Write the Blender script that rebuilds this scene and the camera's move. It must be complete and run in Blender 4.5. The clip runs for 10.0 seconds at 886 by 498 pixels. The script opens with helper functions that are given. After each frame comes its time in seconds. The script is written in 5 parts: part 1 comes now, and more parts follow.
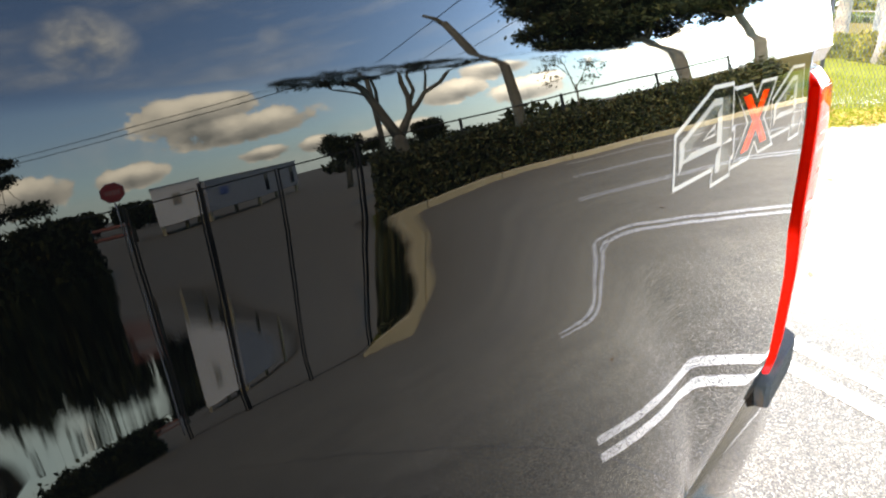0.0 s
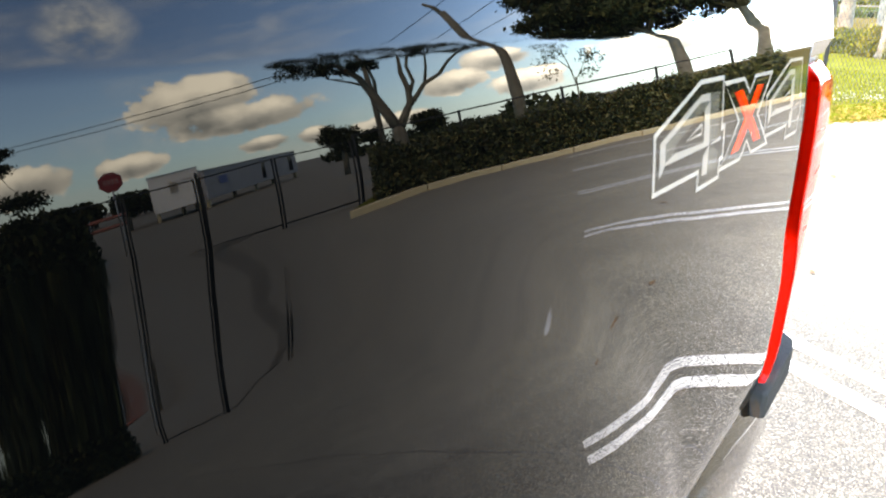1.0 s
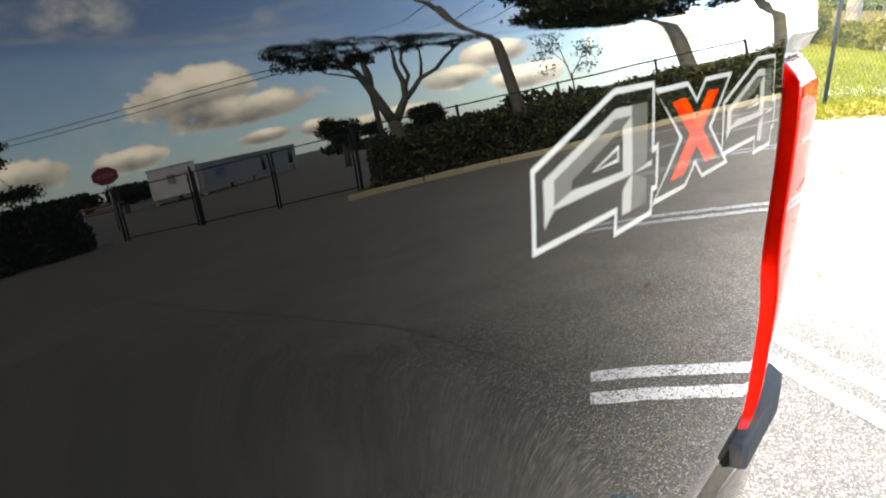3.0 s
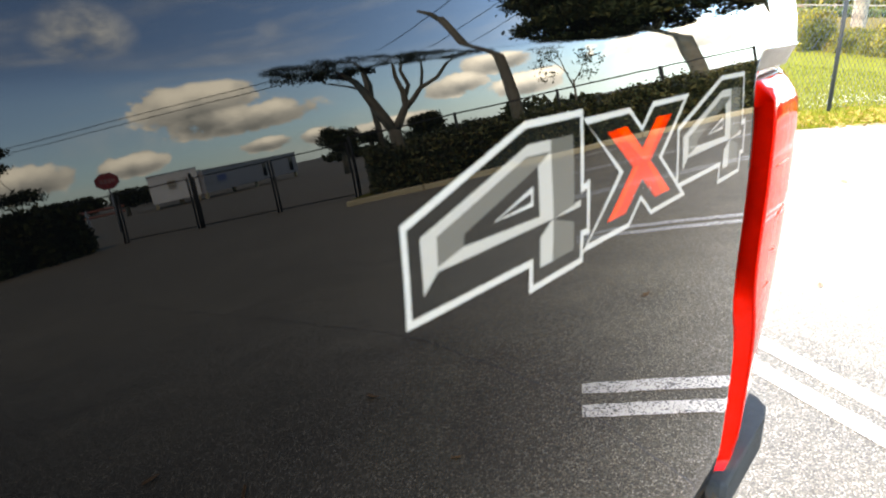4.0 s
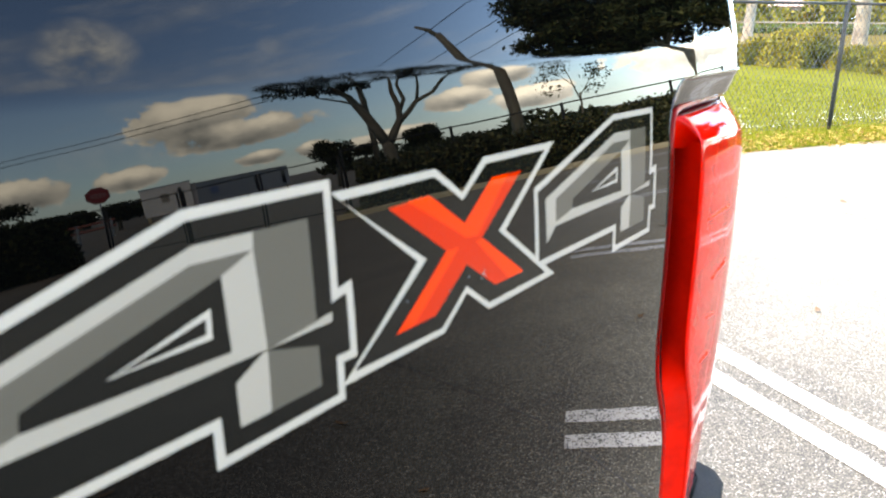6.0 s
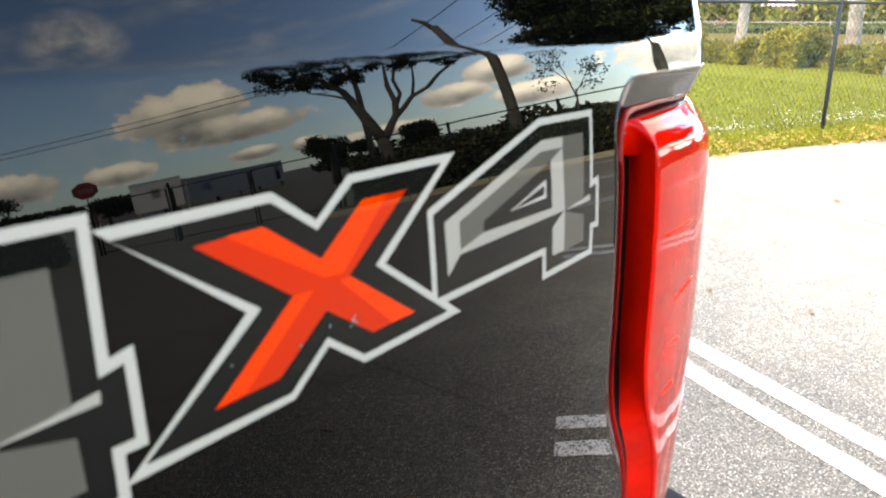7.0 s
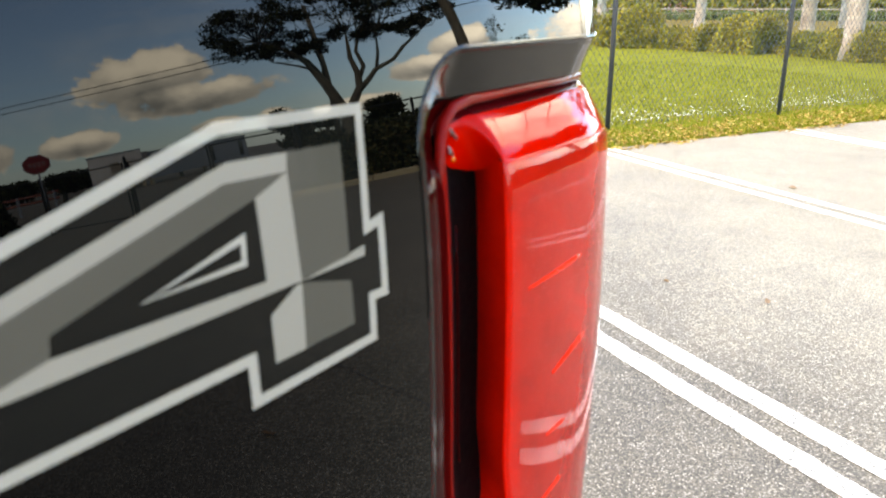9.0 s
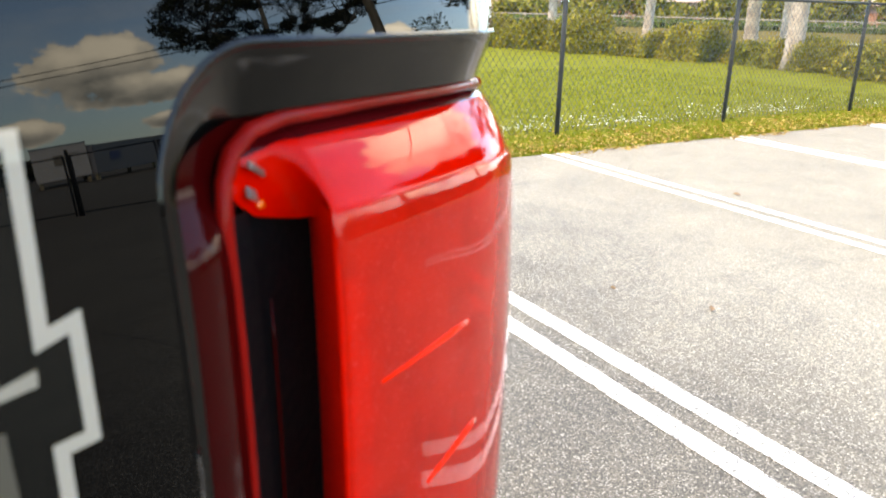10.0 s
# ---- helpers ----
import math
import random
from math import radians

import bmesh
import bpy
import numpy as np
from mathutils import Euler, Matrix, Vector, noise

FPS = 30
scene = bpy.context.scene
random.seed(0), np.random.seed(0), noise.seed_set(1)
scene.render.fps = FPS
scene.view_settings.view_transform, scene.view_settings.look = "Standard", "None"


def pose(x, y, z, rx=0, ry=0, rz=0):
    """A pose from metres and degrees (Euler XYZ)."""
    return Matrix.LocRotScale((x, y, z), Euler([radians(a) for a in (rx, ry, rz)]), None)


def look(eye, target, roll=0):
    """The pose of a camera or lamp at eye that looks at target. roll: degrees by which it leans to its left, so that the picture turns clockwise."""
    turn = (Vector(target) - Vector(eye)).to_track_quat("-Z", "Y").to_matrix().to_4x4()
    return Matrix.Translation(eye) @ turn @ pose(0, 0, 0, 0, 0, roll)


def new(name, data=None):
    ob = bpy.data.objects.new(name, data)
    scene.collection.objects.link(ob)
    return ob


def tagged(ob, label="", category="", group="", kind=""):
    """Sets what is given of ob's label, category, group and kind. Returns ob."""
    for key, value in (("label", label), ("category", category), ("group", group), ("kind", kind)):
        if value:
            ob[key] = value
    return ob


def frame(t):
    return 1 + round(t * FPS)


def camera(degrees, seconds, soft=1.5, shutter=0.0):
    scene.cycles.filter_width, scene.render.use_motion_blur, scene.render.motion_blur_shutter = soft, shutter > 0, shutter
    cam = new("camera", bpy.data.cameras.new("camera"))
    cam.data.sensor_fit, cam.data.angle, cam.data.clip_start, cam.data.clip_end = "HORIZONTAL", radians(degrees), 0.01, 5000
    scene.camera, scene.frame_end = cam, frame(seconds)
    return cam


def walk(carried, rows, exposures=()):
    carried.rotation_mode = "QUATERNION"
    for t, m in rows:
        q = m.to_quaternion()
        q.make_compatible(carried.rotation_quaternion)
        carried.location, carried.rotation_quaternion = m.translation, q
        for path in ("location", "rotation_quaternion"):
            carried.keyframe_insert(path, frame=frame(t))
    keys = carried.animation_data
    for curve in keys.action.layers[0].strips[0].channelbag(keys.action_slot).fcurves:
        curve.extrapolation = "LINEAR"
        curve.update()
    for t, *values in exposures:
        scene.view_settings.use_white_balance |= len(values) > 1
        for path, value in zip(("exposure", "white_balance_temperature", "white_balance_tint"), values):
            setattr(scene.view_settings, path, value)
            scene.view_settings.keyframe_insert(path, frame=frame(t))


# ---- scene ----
cam = camera(60.9, 10.0, soft=2.0)
# a small phone lens set to the distance: what is near goes soft
cam.data.dof.use_dof, cam.data.dof.focus_distance, cam.data.dof.aperture_fstop = True, 4.0, 22.0
PATH = [
    (0, (-0.459, -0.152, 1.53), (1.085, 0.948, 0.895), 1.2),
    (0.5, (-0.43, -0.148, 1.526), (1.111, 0.955, 0.89), 0.9),
    (1, (-0.406, -0.147, 1.525), (1.132, 0.956, 0.878), 1.2),
    (1.5, (-0.37, -0.144, 1.521), (1.163, 0.964, 0.873), 0.9),
    (2, (-0.334, -0.143, 1.518), (1.195, 0.972, 0.871), 0.4),
    (2.5, (-0.294, -0.142, 1.517), (1.231, 0.978, 0.868), 0.2),
    (4, (-0.178, -0.148, 1.522), (1.343, 0.986, 0.887), 0.4),
    (4.5, (-0.138, -0.151, 1.522), (1.384, 0.99, 0.903), 0.3),
    (5, (-0.1, -0.155, 1.523), (1.422, 0.991, 0.915), 0.3),
    (5.5, (-0.062, -0.156, 1.523), (1.462, 0.992, 0.924), 0.5),
    (7, (0.05, -0.154, 1.516), (1.582, 0.989, 0.927), -0.0),
    (7.5, (0.09, -0.15, 1.511), (1.627, 0.985, 0.921), -0.3),
    (8, (0.132, -0.145, 1.507), (1.678, 0.977, 0.913), -0.4),
    (8.5, (0.176, -0.138, 1.503), (1.734, 0.962, 0.899), -0.3),
    (9, (0.221, -0.132, 1.5), (1.799, 0.931, 0.881), -0.0),
    (9.5, (0.268, -0.124, 1.497), (1.874, 0.891, 0.872), 0.4),
    (10, (0.316, -0.114, 1.494), (1.962, 0.842, 0.882), 1.4),
]
walk(cam, [(t, look(eye, target, roll)) for t, eye, target, roll in PATH], exposures=[(0, 2.00, 17200, 7.0), (4.0, 1.85, 17100, 7.0), (5.5, 1.68, 17000, 7.0), (7.5, 1.36, 17600, 7.0), (8.5, 1.22, 18300, 7.0), (10, 1.09, 19000, 7.0)])

# ---- light ----
SUN_AZ, SUN_EL = 206.0, 52.0     # azimuth from +x towards -y


def toward(az, el):
    a, e = radians(az), radians(el)
    return Vector((math.cos(a) * math.cos(e), -math.sin(a) * math.cos(e), math.sin(e)))


sun = new("sun", bpy.data.lights.new("sun", "SUN"))
sun.data.energy, sun.data.angle, sun.data.color = 3.5, radians(0.6), (1.0, 0.675, 0.305)
sun.matrix_world = look((0, 0, 30), Vector((0, 0, 30)) - toward(SUN_AZ, SUN_EL))

world = bpy.data.worlds.new("world")
scene.world = world
world.use_nodes = True


class Net:
    """Short hand for building a node tree."""

    def __init__(self, tree):
        self.tree = tree
        tree.nodes.clear()

    def add(self, kind, **values):
        node = self.tree.nodes.new(kind)
        for key, value in values.items():
            if key in node.inputs:
                self.put(node.inputs[key], value)
        return node

    def put(self, socket, value):
        if isinstance(value, bpy.types.NodeSocket):
            self.tree.links.new(value, socket)
        elif value is not None:
            socket.default_value = value

    def math(self, op, a, b=None, c=None, clamp=False):
        node = self.tree.nodes.new("ShaderNodeMath")
        node.operation, node.use_clamp = op, clamp
        for i, v in enumerate((a, b, c)):
            self.put(node.inputs[i], v)
        return node.outputs[0]

    def mix(self, fac, a, b, blend="MIX"):
        node = self.tree.nodes.new("ShaderNodeMix")
        node.data_type, node.blend_type = "RGBA", blend
        self.put(node.inputs[0], fac)
        self.put(node.inputs[6], a)
        self.put(node.inputs[7], b)
        return node.outputs[2]

    def ramp(self, fac, stops):
        node = self.tree.nodes.new("ShaderNodeValToRGB")
        els = node.color_ramp.elements
        while len(els) < len(stops):
            els.new(0.5)
        for el, (pos, col) in zip(els, stops):
            el.position = pos
            el.color = (*col, 1) if len(col) == 3 else col
        self.put(node.inputs[0], fac)
        return node.outputs[0]

    def noise(self, vec, scale, detail=4.0, rough=0.55):
        node = self.tree.nodes.new("ShaderNodeTexNoise")
        self.put(node.inputs["Vector"], vec)
        node.inputs["Scale"].default_value = scale
        node.inputs["Detail"].default_value = detail
        node.inputs["Roughness"].default_value = rough
        return node.outputs["Fac"]


def build_sky():
    n = Net(world.node_tree)
    sky = n.add("ShaderNodeTexSky")
    sky.sky_type, sky.sun_disc = "NISHITA", False
    d = toward(SUN_AZ, SUN_EL)
    sky.sun_elevation, sky.sun_rotation = radians(SUN_EL), math.atan2(d.x, d.y)
    sky.air_density, sky.dust_density, sky.ozone_density = 1.0, 0.3, 4.0
    co = n.add("ShaderNodeTexCoord").outputs["Generated"]
    sep = n.add("ShaderNodeSeparateXYZ", Vector=co)
    x, y, z = sep.outputs
    az = n.math("MULTIPLY", n.math("ARCTAN2", n.math("MULTIPLY", y, -1.0), x), 57.2958)
    el = n.math("MULTIPLY", n.math("ARCSINE", z), 57.2958)
    # cumulus heaps: azimuth, elevation, half width, half height (degrees)
    heaps = [(54, 8.0, 4.6, 3.0), (51, 5.6, 6.0, 1.6), (66.5, 3.6, 3.6, 1.8), (59.5, 3.2, 2.6, 1.2), (50, 2.6, 2.2, .8),
             (35.2, 4.4, 2.8, 1.3), (31.6, 6.0, 3.0, 1.5), (29.5, 2.8, 3.4, 1.3), (46.2, 2.4, 1.6, .9), (40, 2.0, 3.0, .8), (16.5, 4.8, 7.6, 3.4), (6, 24.0, 13.0, 9.0), (76, 6.0, 5.0, 2.0),
             (95, 9.0, 9.0, 3.0), (-20, 8.0, 12.0, 3.0), (-70, 10.0, 14.0, 4.0), (140, 8.0, 12.0, 3.0), (-130, 9.0, 15.0, 4.0)]
    puff = n.noise(co, 20.0, 8.0, 0.62)
    fine = n.noise(co, 55.0, 4.0, 0.6)
    rag = n.math("ADD", n.math("MULTIPLY", n.math("SUBTRACT", puff, 0.5), 2.6), n.math("MULTIPLY", n.math("SUBTRACT", fine, 0.5), 1.3))
    best, under = None, None
    for a, e, w, h in heaps:
        u = n.math("DIVIDE", n.math("SUBTRACT", az, float(a)), float(w))
        v = n.math("DIVIDE", n.math("SUBTRACT", el, float(e)), float(h))
        r = n.math("SUBTRACT", 1.0, n.math("ADD", n.math("MULTIPLY", u, u), n.math("MULTIPLY", v, v)))
        best = r if best is None else n.math("MAXIMUM", best, r)
        s = n.math("MULTIPLY", n.math("MAXIMUM", r, 0.0), v)
        under = s if under is None else n.math("ADD", under, s)
    heap = n.math("MULTIPLY_ADD", n.math("ADD", best, rag), 3.6, 0.1, clamp=True)
    # thin high veils
    stretch = n.add("ShaderNodeMapping", Vector=co)
    stretch.inputs["Scale"].default_value = (1.0, 1.0, 4.5)
    veil = n.math("MULTIPLY", n.ramp(n.noise(stretch.outputs[0], 3.2, 6.0, 0.62), [(0.46, (0, 0, 0)), (0.76, (1, 1, 1))]), 0.42)
    # one wispy patch high up
    for a, e, w, h, k in ((57.5, 25.0, 4.2, 4.2, 0.85), (60.5, 22.4, 7.5, 1.1, 0.36), (44.5, 21.0, 1.6, 1.6, 0.30), (56.0, 6.0, 14.0, 2.6, 0.26)):
        u = n.math("DIVIDE", n.math("SUBTRACT", az, a), w)
        v = n.math("DIVIDE", n.math("SUBTRACT", el, e), h)
        r = n.math("SUBTRACT", 1.0, n.math("ADD", n.math("MULTIPLY", u, u), n.math("MULTIPLY", v, v)), clamp=True)
        veil = n.math("MAXIMUM", veil, n.math("MULTIPLY", n.math("MULTIPLY", r, k), n.math("MULTIPLY_ADD", n.math("SUBTRACT", puff, 0.5), 3.0, 0.75, clamp=True)))
    white = n.ramp(n.math("MULTIPLY_ADD", n.math("ADD", under, n.math("MULTIPLY", n.math("SUBTRACT", puff, 0.5), 1.1)), 1.3, 0.55, clamp=True), [(0.0, (1.55, 2.05, 3.1)), (0.45, (3.4, 4.2, 6.0)), (1.0, (6.9, 8.1, 10.8))])
    glow = n.math("POWER", n.math("MAXIMUM", n.math("ADD", n.math("ADD", n.math("MULTIPLY", x, d.x), n.math("MULTIPLY", y, d.y)), n.math("MULTIPLY", z, d.z)), 0.0), 6.0)
    lit = n.math("MULTIPLY_ADD", glow, 1.2, 1.0)
    bright = n.mix(1.0, white, n.add("ShaderNodeCombineColor", Red=lit, Green=lit, Blue=lit).outputs[0], "MULTIPLY")
    base = n.mix(1.0, sky.outputs[0], (SKY * 0.80, SKY * 1.34, SKY * 2.20, 1), "MULTIPLY")
    # pale haze low over the horizon
    low = n.math("POWER", 2.718, n.math("MULTIPLY", n.math("MAXIMUM", el, 0.0), -0.11))
    base = n.mix(n.math("MULTIPLY", low, 0.6), base, (2.05, 3.3, 6.3, 1))
    cloudy = n.mix(veil, base, n.mix(1.0, bright, (0.8, 0.86, 0.95, 1), "MULTIPLY"))
    full = n.mix(heap, cloudy, bright)
    bg = n.add("ShaderNodeBackground", Color=full, Strength=1.0)
    out = n.add("ShaderNodeOutputWorld")
    n.put(out.inputs[0], bg.outputs[0])


SKY = 0.60
build_sky()


# ---- materials ----
def surface(name, colours, scale=6.0, rough=0.6, rough_var=0.1, metal=0.0, bump=0.0, bump_scale=60.0, coat=0.0, ior=1.5, per_object=0.0, island=0.0, coat_rough=0.03):
    """A principled surface: a ramp of colours over noise at two scales, roughness that varies with it, and relief."""
    m = bpy.data.materials.new(name)
    m.use_nodes = True
    n = Net(m.node_tree)
    co = n.add("ShaderNodeTexCoord").outputs["Object"]
    big = n.noise(co, scale, 5.0)
    small = n.noise(co, scale * 9.0, 3.0)
    f = n.math("ADD", n.math("MULTIPLY", big, 0.65), n.math("MULTIPLY", small, 0.35))
    if island:
        geo = n.add("ShaderNodeNewGeometry").outputs["Random Per Island"]
        f = n.math("ADD", n.math("MULTIPLY", f, 1.0 - island), n.math("MULTIPLY", geo, island))
    if per_object:
        rnd = n.add("ShaderNodeObjectInfo").outputs["Random"]
        f = n.math("ADD", f, n.math("MULTIPLY", n.math("SUBTRACT", rnd, 0.5), per_object))
    lo, hi = (0.28, 0.72) if not island else (0.1, 0.9)
    k = len(colours)
    col = n.ramp(f, [(lo + (hi - lo) * i / max(1, k - 1), c) for i, c in enumerate(colours)])
    b = n.add("ShaderNodeBsdfPrincipled")
    n.put(b.inputs["Base Color"], col)
    n.put(b.inputs["Roughness"], n.math("MULTIPLY_ADD", n.math("SUBTRACT", small, 0.5), rough_var, rough, clamp=True))
    b.inputs["Metallic"].default_value = metal
    b.inputs["IOR"].default_value = ior
    b.inputs["Coat Weight"].default_value = coat
    b.inputs["Coat Roughness"].default_value = coat_rough
    if bump:
        h = n.noise(co, bump_scale, 5.0)
        bp = n.add("ShaderNodeBump", Height=h, Strength=bump, Distance=0.01)
        n.put(b.inputs["Normal"], bp.outputs[0])
    n.put(n.add("ShaderNodeOutputMaterial").inputs[0], b.outputs[0])
    return m


def asphalt_material():
    m = bpy.data.materials.new("asphalt")
    m.use_nodes = True
    n = Net(m.node_tree)
    co = n.add("ShaderNodeTexCoord").outputs["Object"]
    vor = n.add("ShaderNodeTexVoronoi", Vector=co, Scale=180.0)
    pick = n.add("ShaderNodeSeparateColor", Color=vor.outputs["Color"]).outputs[0]
    chip = n.ramp(pick, [(0.0, (0.066, 0.063, 0.054)), (0.45, (0.118, 0.112, 0.096)), (0.74, (0.17, 0.161, 0.138)), (0.88, (0.24, 0.228, 0.197)), (1.0, (0.47, 0.45, 0.40))])
    dust = n.noise(co, 0.35, 6.0, 0.6)
    stain = n.noise(co, 2.4, 5.0, 0.6)
    tone = n.ramp(n.math("ADD", n.math("MULTIPLY", dust, 0.52), n.math("MULTIPLY", stain, 0.48)), [(0.32, (0.815, 0.795, 0.745)), (0.68, (1.31, 1.26, 1.13))])
    col = n.mix(1.0, chip, tone, "MULTIPLY")
    # tone change past the near bay, uneven border, with grazing brightness painted in
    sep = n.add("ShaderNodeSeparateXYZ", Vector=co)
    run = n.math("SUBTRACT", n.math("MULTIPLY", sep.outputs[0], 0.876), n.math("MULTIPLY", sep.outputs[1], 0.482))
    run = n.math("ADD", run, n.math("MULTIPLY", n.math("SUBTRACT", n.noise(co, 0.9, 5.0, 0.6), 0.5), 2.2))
    bay_shade = n.ramp(n.math("DIVIDE", n.math("SUBTRACT", run, 2.3), 3.0, clamp=True), [(0.0, (0.60, 0.58, 0.545)), (0.55, (1.02, 0.98, 0.90)), (1.0, (1.16, 1.09, 0.97))])
    col = n.mix(1.0, col, bay_shade, "MULTIPLY")
    # the paler far part also loses its chip contrast
    far_mask = n.math("DIVIDE", n.math("SUBTRACT", run, 2.6), 3.0, clamp=True)
    col = n.mix(n.math("MULTIPLY", far_mask, 0.6), col, n.mix(1.0, (0.150, 0.142, 0.121, 1), n.mix(1.0, tone, bay_shade, "MULTIPLY"), "MULTIPLY"))
    fines = n.ramp(n.noise(co, 260.0, 2.0), [(0.35, (0.7, 0.7, 0.7)), (0.65, (1.25, 1.25, 1.25))])
    col = n.mix(1.0, col, fines, "MULTIPLY")
    # old hairline cracks
    warp = n.add("ShaderNodeMix")
    warp.data_type = "VECTOR"
    wob = n.add("ShaderNodeTexNoise", Vector=co, Scale=2.5, Detail=5.0)
    shift = n.add("ShaderNodeVectorMath")
    shift.operation = "MULTIPLY_ADD"
    n.put(shift.inputs[0], wob.outputs["Color"])
    shift.inputs[1].default_value = (0.5, 0.5, 0.0)
    n.put(shift.inputs[2], co)
    crack = n.add("ShaderNodeTexVoronoi", Vector=shift.outputs[0], Scale=0.22)
    crack.feature = "DISTANCE_TO_EDGE"
    line = n.ramp(crack.outputs["Distance"], [(0.0, (0.62, 0.62, 0.62)), (0.004, (1, 1, 1))])
    col = n.mix(0.35, col, n.mix(1.0, col, line, "MULTIPLY"))
    b = n.add("ShaderNodeBsdfPrincipled")
    n.put(b.inputs["Base Color"], col)
    b.inputs["Roughness"].default_value = 0.85
    b.inputs["Specular IOR Level"].default_value = 0.25
    bp = n.add("ShaderNodeBump", Height=vor.outputs["Distance"], Strength=0.55, Distance=0.006)
    bp.invert = True
    n.put(b.inputs["Normal"], bp.outputs[0])
    n.put(n.add("ShaderNodeOutputMaterial").inputs[0], b.outputs[0])
    return m


def stripe_material():
    m = bpy.data.materials.new("road_paint")
    m.use_nodes = True
    n = Net(m.node_tree)
    co = n.add("ShaderNodeTexCoord").outputs["Object"]
    vor = n.add("ShaderNodeTexVoronoi", Vector=co, Scale=130.0)
    pick = n.add("ShaderNodeSeparateColor", Color=vor.outputs["Color"]).outputs[0]
    worn = n.math("ADD", n.math("MULTIPLY", pick, 0.5), n.math("MULTIPLY", n.noise(co, 6.0, 7.0, 0.75), 0.6))
    col = n.ramp(worn, [(0.40, (0.11, 0.104, 0.087)), (0.44, (0.21, 0.198, 0.164)), (0.475, (0.46, 0.432, 0.354)), (0.76, (0.54, 0.509, 0.42))])
    b = n.add("ShaderNodeBsdfPrincipled")
    n.put(b.inputs["Base Color"], col)
    b.inputs["Roughness"].default_value = 0.7
    bp = n.add("ShaderNodeBump", Height=vor.outputs["Distance"], Strength=0.4, Distance=0.005)
    bp.invert = True
    n.put(b.inputs["Normal"], bp.outputs[0])
    n.put(n.add("ShaderNodeOutputMaterial").inputs[0], b.outputs[0])
    return m


def paint_material(name, base, dust=0.0, gloss=0.004):
    """Body paint under clear coat, with the faintest orange peel and a little dust."""
    m = bpy.data.materials.new(name)
    m.use_nodes = True
    n = Net(m.node_tree)
    co = n.add("ShaderNodeTexCoord").outputs["Object"]
    b = n.add("ShaderNodeBsdfPrincipled")
    speck = n.ramp(n.noise(co, 900.0, 2.0), [(0.70, (0, 0, 0)), (0.80, (1, 1, 1))])
    haze = n.math("MULTIPLY", n.noise(co, 7.0, 4.0), dust)
    mask = n.math("MAXIMUM", n.math("MULTIPLY", speck, dust * 0.5), haze)
    n.put(b.inputs["Base Color"], n.mix(mask, (*base, 1), (0.25, 0.23, 0.2, 1)))
    b.inputs["Roughness"].default_value = 0.6
    b.inputs["Specular IOR Level"].default_value = 0.0
    b.inputs["Coat Weight"].default_value = 1.0
    b.inputs["Coat IOR"].default_value = 1.245
    n.put(b.inputs["Coat Roughness"], n.math("MULTIPLY_ADD", n.noise(co, 30.0, 3.0), 0.006, gloss))
    bp = n.add("ShaderNodeBump", Height=n.noise(co, 14.0, 2.0), Strength=0.02, Distance=0.004)
    n.put(b.inputs["Coat Normal"], bp.outputs[0])
    n.put(n.add("ShaderNodeOutputMaterial").inputs[0], b.outputs[0])
    return m


def lens_material(name, tint, body_col, solid, gloss_rough=0.01, ior=1.32, dust=0.0):
    """A thin moulded plastic lens: tinted see-through, with a clear surface gloss."""
    m = bpy.data.materials.new(name)
    m.use_nodes = True
    n = Net(m.node_tree)
    co = n.add("ShaderNodeTexCoord").outputs["Object"]
    clear = n.add("ShaderNodeBsdfTransparent", Color=(*tint, 1))
    speck = n.ramp(n.noise(co, 700.0, 2.0), [(0.60, (0, 0, 0)), (0.74, (1, 1, 1))])
    film = n.math("MULTIPLY_ADD", n.noise(co, 25.0, 4.0), 0.04, n.math("MULTIPLY", speck, dust))
    pale = tuple(min(0.8, c * 0.7 + 0.12) for c in body_col)
    body = n.add("ShaderNodeBsdfDiffuse", Color=n.mix(film if dust else 0.0, n.mix(n.ramp(n.noise(co, 38.0, 5.0, 0.65), [(0.35, (0.5, 0.5, 0.5)), (0.6, (0, 0, 0))]), (*body_col, 1), tuple(c * 0.55 for c in body_col) + (1,)), (*pale, 1)))
    veil = n.add("ShaderNodeMixShader")
    n.put(veil.inputs[0], n.math("MULTIPLY_ADD", speck, 0.12, solid))
    n.put(veil.inputs[1], clear.outputs[0])
    n.put(veil.inputs[2], body.outputs[0])
    gloss = n.add("ShaderNodeBsdfGlossy", Color=(1, 1, 1, 1), Roughness=gloss_rough)
    fr = n.add("ShaderNodeFresnel", IOR=ior)
    top = n.add("ShaderNodeMixShader")
    n.put(top.inputs[0], fr.outputs[0])
    n.put(top.inputs[1], veil.outputs[0])
    n.put(top.inputs[2], gloss.outputs[0])
    n.put(n.add("ShaderNodeOutputMaterial").inputs[0], top.outputs[0])
    return m


